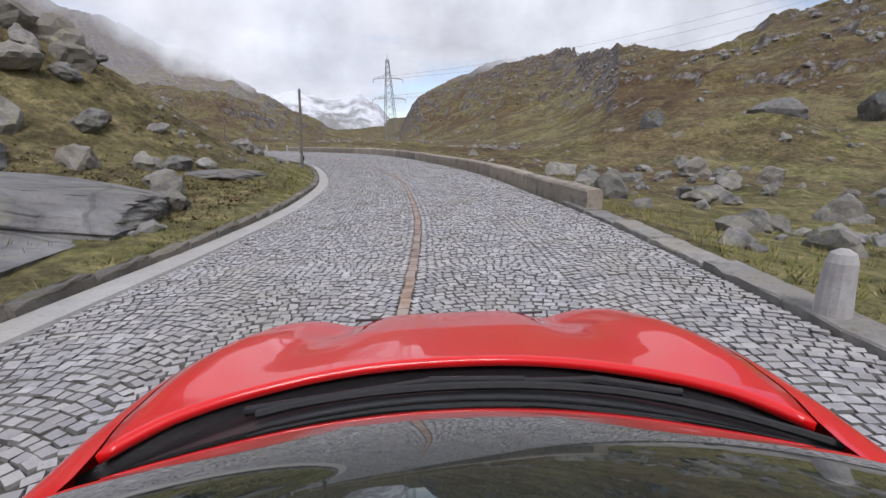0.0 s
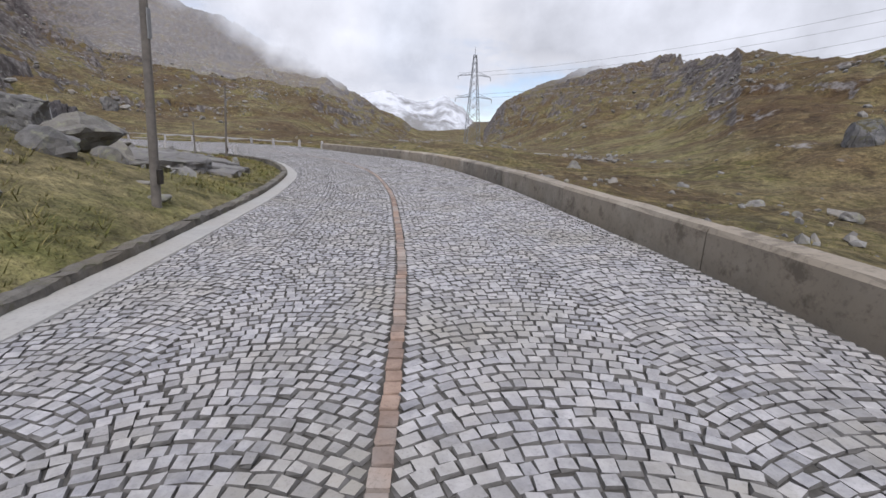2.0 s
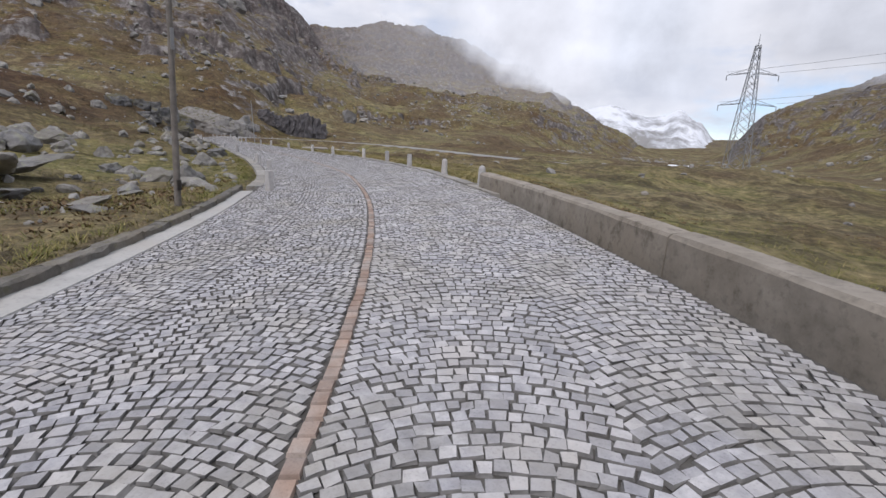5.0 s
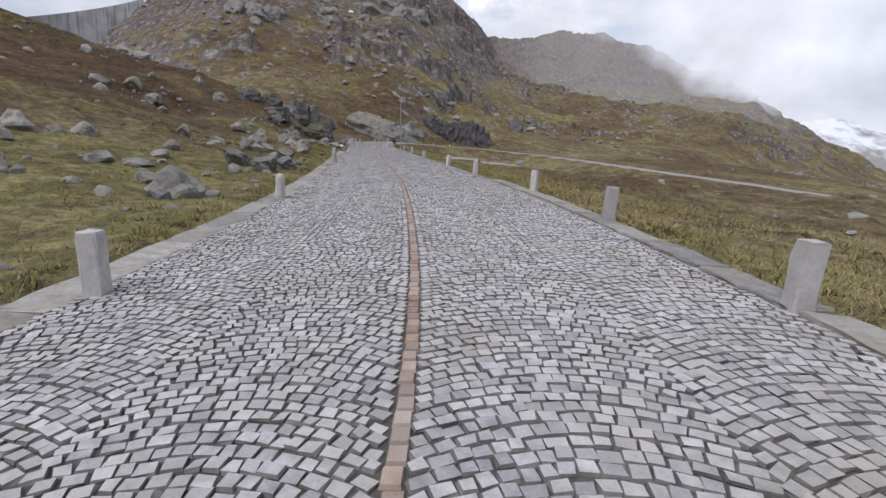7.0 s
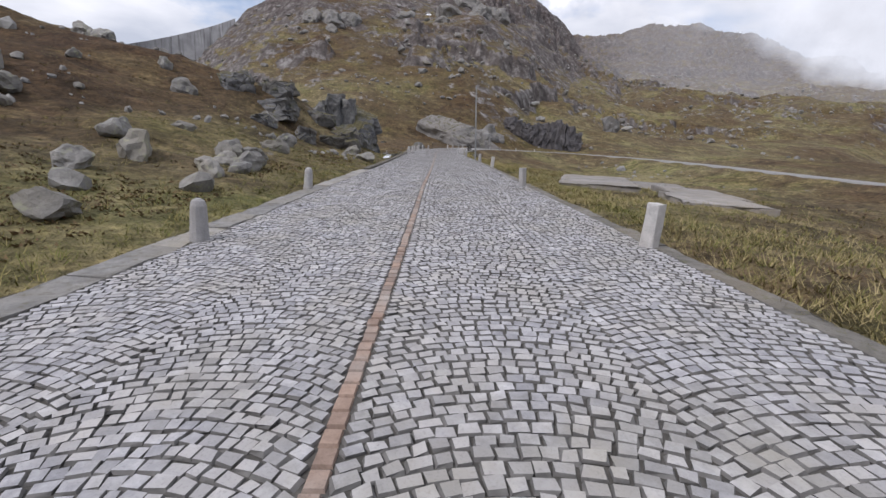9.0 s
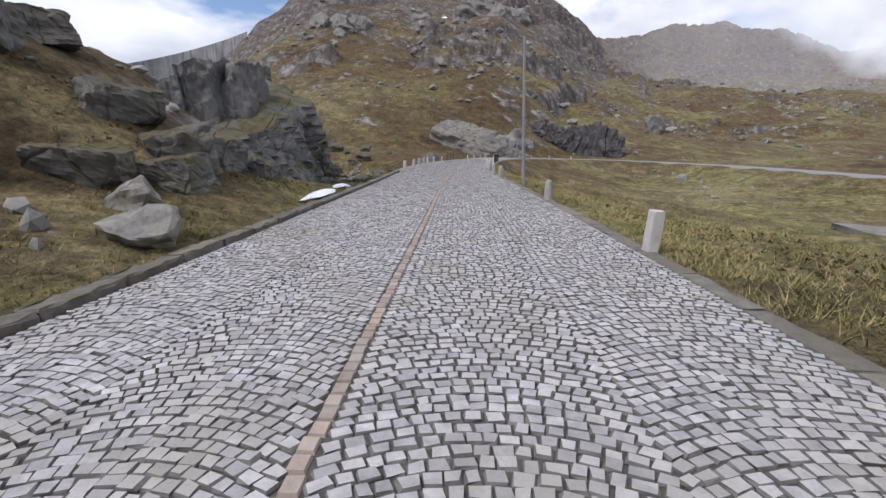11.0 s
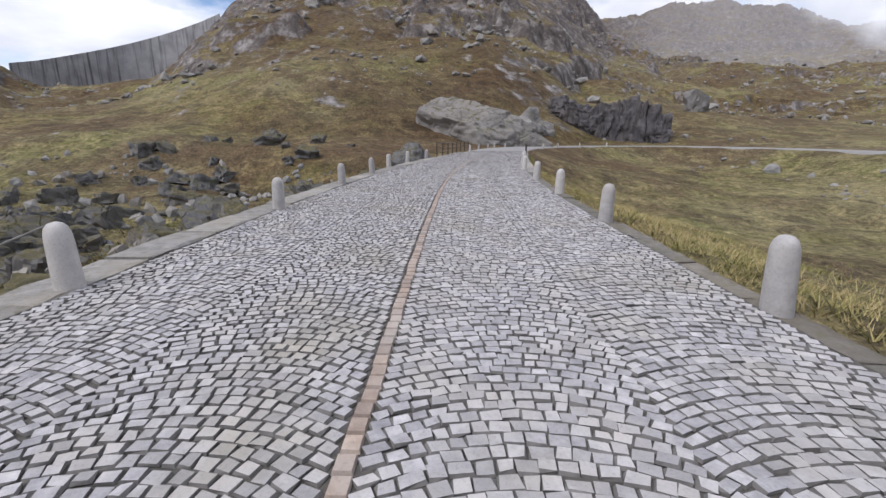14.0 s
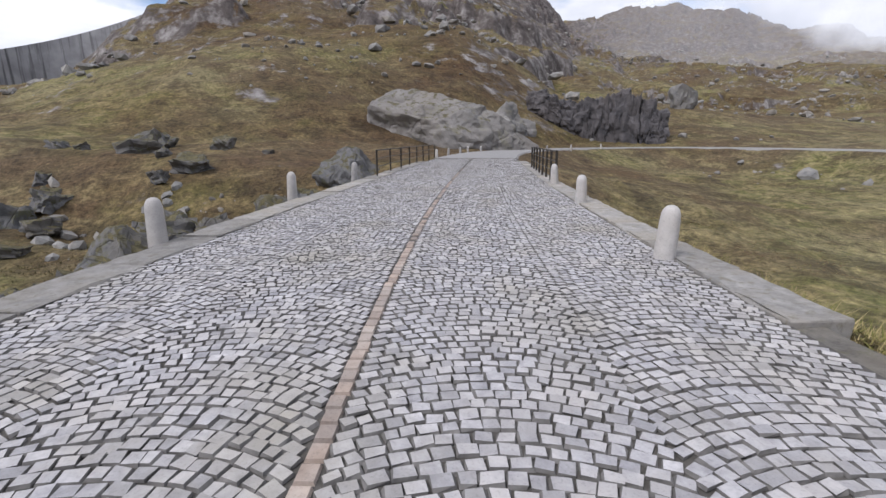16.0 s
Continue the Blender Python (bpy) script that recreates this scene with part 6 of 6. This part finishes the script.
# ---- far snowy range closing the valley ----
def far_range():
    m, n, l, b = material("hazed_snowy_rock", 0.8)
    v = coords(n, l)
    k = noise_node(n, l, v, 0.006, 9, 0.7)
    g = n.new("ShaderNodeNewGeometry"); sep = n.new("ShaderNodeSeparateXYZ"); l.new(g.outputs["Position"], sep.inputs[0])
    f = math_node(n, l, "ADD", k, math_node(n, l, "MULTIPLY", sep.outputs[2], 0.0006))
    # rock and snow tones softened and paled, haze put into the colour
    l.new(ramp(n, l, f, [(0.48, (0.24, 0.235, 0.23)), (0.57, (0.40, 0.41, 0.43)), (0.68, (0.68, 0.70, 0.74))]), b.inputs["Base Color"])
    ra, rr_ = np.radians(np.linspace(-4, 26, 150)), np.linspace(2500, 3700, 40)
    A, R = np.meshgrid(ra, rr_)
    deg = np.degrees(A)
    crest = np.interp(deg, [-4, 2, 4.8, 6.5, 8.5, 10, 13.6, 16, 20, 26], [60, 70, 120, 235, 285, 250, 290, 330, 300, 200])
    z = crest * np.clip((R - 2500) / 900, 0, 1) ** 0.8 + 60 * np.array([noise.fractal(Vector((q * 9, p / 500, 4.0)), 0.8, 2.1, 6) for q, p in zip(A.ravel(), R.ravel())]).reshape(A.shape) - 30
    v3 = np.stack([-50 - R * np.sin(A), 50 + R * np.cos(A), z], -1).reshape(-1, 3)
    q = np.arange(A.size).reshape(A.shape)
    f4 = np.stack([q[:-1, 1:], q[:-1, :-1], q[1:, :-1], q[1:, 1:]], -1).reshape(-1, 4)
    return mesh_from("far_range", v3, f4, m, True)


tagged(new("far_range", far_range()), "snow-streaked mountain range closing the far valley", "mountain", kind="structure")

# ---- the red sports car, standing where the drive begins ----
PAINT, n, l, b = material("red_car_paint", 0.38, spec=0.2)
b.inputs["Base Color"].default_value = (0.70, 0.007, 0.008, 1)
b.inputs["Coat Weight"].default_value, b.inputs["Coat Roughness"].default_value = 0.8, 0.03
bump(n, l, b, noise_node(n, l, coords(n, l), 900, 2), 0.01, 0.001)
BLACK = simple("black_plastic", (0.012, 0.012, 0.013), 0.42, 0, 60)
RUBBER = simple("black_rubber", (0.015, 0.015, 0.016), 0.7, 0, 40)
ALLOY = simple("alloy_rim", (0.42, 0.42, 0.43), 0.3, 0.9, 20, 0.1)
SCREEN, n, l, b = material("windscreen_glass", 0.02)
b.inputs["Base Color"].default_value = (0.015, 0.022, 0.020, 1)
b.inputs["Coat Weight"].default_value = 0.5
LAMP, n, l, b = material("lamp_lens", 0.05)
b.inputs["Base Color"].default_value = (0.5, 0.5, 0.52, 1)

CAR_X = 0.03
car = thing("sports_car", "glossy red sports car with black wipers on the setts", "car", Matrix.Translation((CAR_X, 0, 0.27)) @ pose(0, 0, 0, 1.8, -1.2, 0))


def sm(a, b_, t):
    t = min(max((t - a) / (b_ - a), 0), 1)
    return t * t * (3 - 2 * t)


def half_width(y):
    return float(np.interp(y, [-2.25, -2.1, -1.6, -0.9, 0, 0.6, 1.0, 1.4, 1.62, 1.78, 1.90], [0.52, 0.68, 0.82, 0.82, 0.80, 0.80, 0.835, 0.865, 0.84, 0.79, 0.68]))


def deck(x, y):
    """Height of the bonnet and the wings."""
    base = float(np.interp(y, [-2.25, -1.6, -0.6, 0.55, 0.85, 1.05, 1.4, 1.7, 1.9, 2.0], [0.72, 0.82, 0.84, 0.875, 0.855, 0.815, 0.730, 0.632, 0.560, 0.505]))
    k = abs(x) / 0.86
    crown = -0.10 * k ** 2.6
    wing = 0.046 * math.exp(-((abs(x) - 0.66) / 0.15) ** 2) * sm(0.75, 1.3, y) * (1 - 0.25 * sm(1.65, 1.95, y))
    dip = -0.034 * math.exp(-((abs(x) - 0.40) / 0.085) ** 2) * sm(1.15, 1.65, y)
    return base + crown + wing + dip


def seam(y):
    """Half-width of the bonnet lid."""
    return float(np.interp(y, [0.74, 0.9, 1.1, 1.4, 1.6, 1.75, 1.93], [0.66, 0.70, 0.725, 0.74, 0.715, 0.67, 0.56]))


def front(x):
    return 1.93 - 0.17 * (abs(x) / 0.6) ** 2.4


def sheet(x0, x1, y0, y1, nx, ny, drop=0.0):
    """A skin over the deck between functions of y (x0, x1) and of x-share (y0, y1)."""
    bm = bmesh.new()
    grid = []
    for j in range(ny + 1):
        row = []
        for i in range(nx + 1):
            u = i / nx
            ya = y0(u) + (y1(u) - y0(u)) * j / ny
            x = x0(ya) + (x1(ya) - x0(ya)) * u
            row.append(bm.verts.new((x, ya, deck(x, ya) - drop)))
        grid.append(row)
    for p, q in zip(grid, grid[1:]):
        for i in range(nx):
            bm.faces.new((p[i], p[i + 1], q[i + 1], q[i]))
    return bm, grid


def rear_edge(x):
    """The bonnet's rear edge, bowed forward in the middle."""
    return 1.04 - 0.30 * (abs(x) / 0.68) ** 2.2


bm, g = sheet(lambda y: -seam(y), lambda y: seam(y), lambda u: rear_edge((u * 2 - 1) * 0.66), lambda u: 1.93 - 0.10 * abs(u * 2 - 1) ** 2.6, 48, 40)
bmesh.ops.recalc_face_normals(bm, faces=bm.faces)
lid = part("bonnet", bm, PAINT, car, "glossy red bonnet lid", True)
lid.modifiers.new("edge", "SOLIDIFY").thickness = 0.02
for sgn in (-1, 1):
    bm = bmesh.new()
    rows = []
    for j in range(61):
        y = -2.1 + j / 60 * 4.0
        w = half_width(y)
        inner = max(seam(y) + 0.006, 0.0) if y > 0.72 else 0.66
        inner = min(inner, w - 0.04)
        pts_c = []
        for i in range(13):
            x = inner + (w - inner) * math.sin(i / 12 * math.pi / 2)
            z = deck(min(x, w), y)
            edge = max(0.0, (x - (w - 0.10)) / 0.10)
            pts_c.append((x, y, z - 0.07 * edge ** 2.2))
        zt = pts_c[-1][2]
        for k, (dx, zz) in enumerate(((0.012, zt - 0.08), (0.02, zt - 0.22), (0.012, 0.42), (-0.01, 0.30), (-0.05, 0.20))):
            pts_c.append((w + dx, y, min(zz, zt - 0.03 * (k + 1))))
        rows.append([bm.verts.new((sgn * x, yy, z)) for x, yy, z in pts_c])
    for p, q in zip(rows, rows[1:]):
        for i in range(len(p) - 1):
            bm.faces.new((p[i], p[i + 1], q[i + 1], q[i]))
    part("wing", bm, PAINT, car, "red side and wing panel", True)
# nose
bm = bmesh.new()
rows = []
for i in range(41):
    x = -0.74 + 1.48 * i / 40
    yf = 1.955 - 0.22 * (abs(x) / 0.74) ** 3.0
    zt = deck(x, yf - 0.02)
    rows.append([bm.verts.new(p) for p in ((x, yf - 0.03, zt - 0.004), (x, yf, zt - 0.02), (x, yf + 0.06, zt - 0.09), (x, yf + 0.10, 0.46), (x, yf + 0.09, 0.30), (x, yf + 0.02, 0.18))])
for p, q in zip(rows, rows[1:]):
    for k in range(5):
        bm.faces.new((p[k], p[k + 1], q[k + 1], q[k]))
part("bumper", bm, PAINT, car, "red front bumper", True)
for sgn in (-1, 1):
    bm = bmesh.new()
    box(bm, (0.20, 0.06, 0.012), (sgn * 0.30, 1.87, deck(0.30, 1.87) - 0.001), 0.004, Matrix.Rotation(-0.42, 4, "X"))
    part("intake", bm, BLACK, car, "dark slot at the bonnet's lip")
    bm = bmesh.new()
    bmesh.ops.create_uvsphere(bm, u_segments=20, v_segments=12, radius=0.115)
    bmesh.ops.transform(bm, matrix=Matrix.Translation((sgn * 0.65, 1.66, 0.48)) @ Matrix.Diagonal((0.85, 0.8, 1.1, 1)), verts=bm.verts)
    part("headlight", bm, LAMP, car, "clear round headlight", True)
# cowl between bonnet and glass
bm = bmesh.new()
rows = []
for i in range(49):
    x = -0.70 + 1.40 * i / 48
    r0, r1 = rear_edge(x) + 0.03, 0.84 - 0.20 * (abs(x) / 0.7) ** 2
    rows.append([bm.verts.new((x, r0 + (r1 - r0) * k / 5, deck(x, r0 + (r1 - r0) * k / 5) - (0.028, 0.045, 0.050, 0.040, 0.022, 0.012)[k])) for k in range(6)])
for p, q in zip(rows, rows[1:]):
    for k in range(5):
        bm.faces.new((p[k], p[k + 1], q[k + 1], q[k]))
part("cowl", bm, BLACK, car, "black plastic cowl below the windscreen", True)


def glass_point(x, t):
    """The windscreen, from its foot (t = 0) to the roof (t = 1)."""
    y0 = 0.84 - 0.20 * (abs(x) / 0.7) ** 2
    z0 = deck(x, y0) - 0.012
    y1, z1 = -0.05 - 0.10 * (abs(x) / 0.6) ** 2, 1.235 - 0.05 * (abs(x) / 0.6) ** 2
    xx = x * (1 - 0.16 * t)
    return (xx, y0 + (y1 - y0) * t, z0 + (z1 - z0) * t + 0.05 * math.sin(t * math.pi))


def patch(f, nx, ny):
    bm = bmesh.new()
    g = [[bm.verts.new(f(i / nx, j / ny)) for i in range(nx + 1)] for j in range(ny + 1)]
    for p, q in zip(g, g[1:]):
        for i in range(nx):
            bm.faces.new((p[i], p[i + 1], q[i + 1], q[i]))
    return bm


part("windscreen", patch(lambda u, t: glass_point(-0.68 + 1.36 * u, t), 40, 16), SCREEN, car, "dark reflecting windscreen", True)


def roof_point(u, t):
    x = -0.57 + 1.14 * u
    k = abs(x) / 0.57
    y = -0.06 - 0.10 * k ** 2 - 1.75 * t
    return (x * (1 - 0.10 * t), y, 1.235 - 0.05 * k ** 2 - 0.02 * k ** 6 + 0.01 * math.sin(t * 3) - 0.33 * t ** 2.4)


part("roof", patch(roof_point, 28, 20), PAINT, car, "red roof panel", True)
part("rear_deck", patch(lambda u, t: (-0.52 + 1.04 * u, -1.75 - 0.50 * t, 0.90 - 0.18 * t ** 1.5 - 0.04 * abs(2 * u - 1) ** 2), 16, 8), PAINT, car, "red engine lid", True)
part("tail", patch(lambda u, t: (-0.66 + 1.32 * u, -2.10 - 0.14 * math.sin(math.pi * u) - 0.05 * math.sin(t * math.pi), 0.72 - 0.50 * t), 20, 8), PAINT, car, "red tail panel", True)
for sgn in (-1, 1):
    def side_glass(u, t, sgn=sgn):
        y = 0.60 - 1.9 * u
        top = roof_point(0.5 + 0.5 * sgn, min(max((-0.16 - y) / 1.75, 0), 1))
        ztop = top[2] if y < -0.16 else 0.86 + (1.165 - 0.86) * min(1, (0.60 - y) / 0.76)
        xtop = abs(top[0]) if y < -0.16 else 0.68 - 0.11 * min(1, (0.60 - y) / 0.76)
        return (sgn * (0.70 + (xtop - 0.70) * t), y, 0.83 + (max(ztop, 0.84) - 0.83) * t)
    part("side_window", patch(side_glass, 20, 6), SCREEN, car, "dark tinted side window", True)
    bm = bmesh.new()
    lathe(bm, [(0.27, -0.10), (0.315, -0.085), (0.325, 0.0), (0.315, 0.085), (0.27, 0.10)], 28)
    bmesh.ops.transform(bm, matrix=Matrix.Rotation(math.pi / 2, 4, "Y"), verts=bm.verts)
    tyre = bm_mesh("tyre", bm, RUBBER, True)
    bm = bmesh.new()
    lathe(bm, [(0.26, -0.06), (0.268, 0.0), (0.26, 0.105), (0.20, 0.09), (0.06, 0.075)], 24)
    bmesh.ops.transform(bm, matrix=Matrix.Rotation(sgn * math.pi / 2, 4, "Y"), verts=bm.verts)
    rim = bm_mesh("rim", bm, ALLOY, True)
    for y in (1.30, -1.10):
        wheel = new("wheel"); wheel.parent = car
        wheel.location = (sgn * 0.70, y, 0.325)
        part("tyre", tyre, None, wheel)
        part("rim", rim, None, wheel)
# wipers
def on_glass(x, y, lift):
    return Vector((x, y, deck(x, y) + lift))


for base, tip, knee in (((-0.44, 0.89), (0.36, 0.87), (-0.05, 0.93)), ((0.02, 0.95), (0.62, 0.76), (0.30, 0.91))):
    wiper = thing("wiper", "", "")
    wiper.parent = car
    for key in ("label", "category"):
        if key in wiper:
            del wiper[key]
    bm = bmesh.new()
    pts_w = [on_glass(*base, -0.03), on_glass(*knee, -0.012), on_glass((knee[0] + tip[0]) / 2, (knee[1] + tip[1]) / 2 + 0.01, -0.008)]
    for p, q in zip(pts_w, pts_w[1:]):
        rod(bm, p, q, 0.011, 0.008, 8)
    part("arm", bm, BLACK, wiper, "black wiper arm")
    bm = bmesh.new()
    rings = []
    for i in range(13):
        x = base[0] + 0.05 + (tip[0] - base[0]) * i / 12
        p = on_glass(x, 0.885 - 0.20 * (abs(x) / 0.7) ** 2 + 0.01, -0.012)
        rings.append([bm.verts.new(p + Vector((0, 0.009 * math.cos(a), 0.009 * math.sin(a)))) for a in [k * math.pi / 3 for k in range(6)]])
    for p, q in zip(rings, rings[1:]):
        for k in range(6):
            bm.faces.new((p[k], p[(k + 1) % 6], q[(k + 1) % 6], q[k]))
    bm.faces.new(rings[0]); bm.faces.new(rings[-1])
    part("blade", bm, RUBBER, wiper, "black rubber wiper blade")
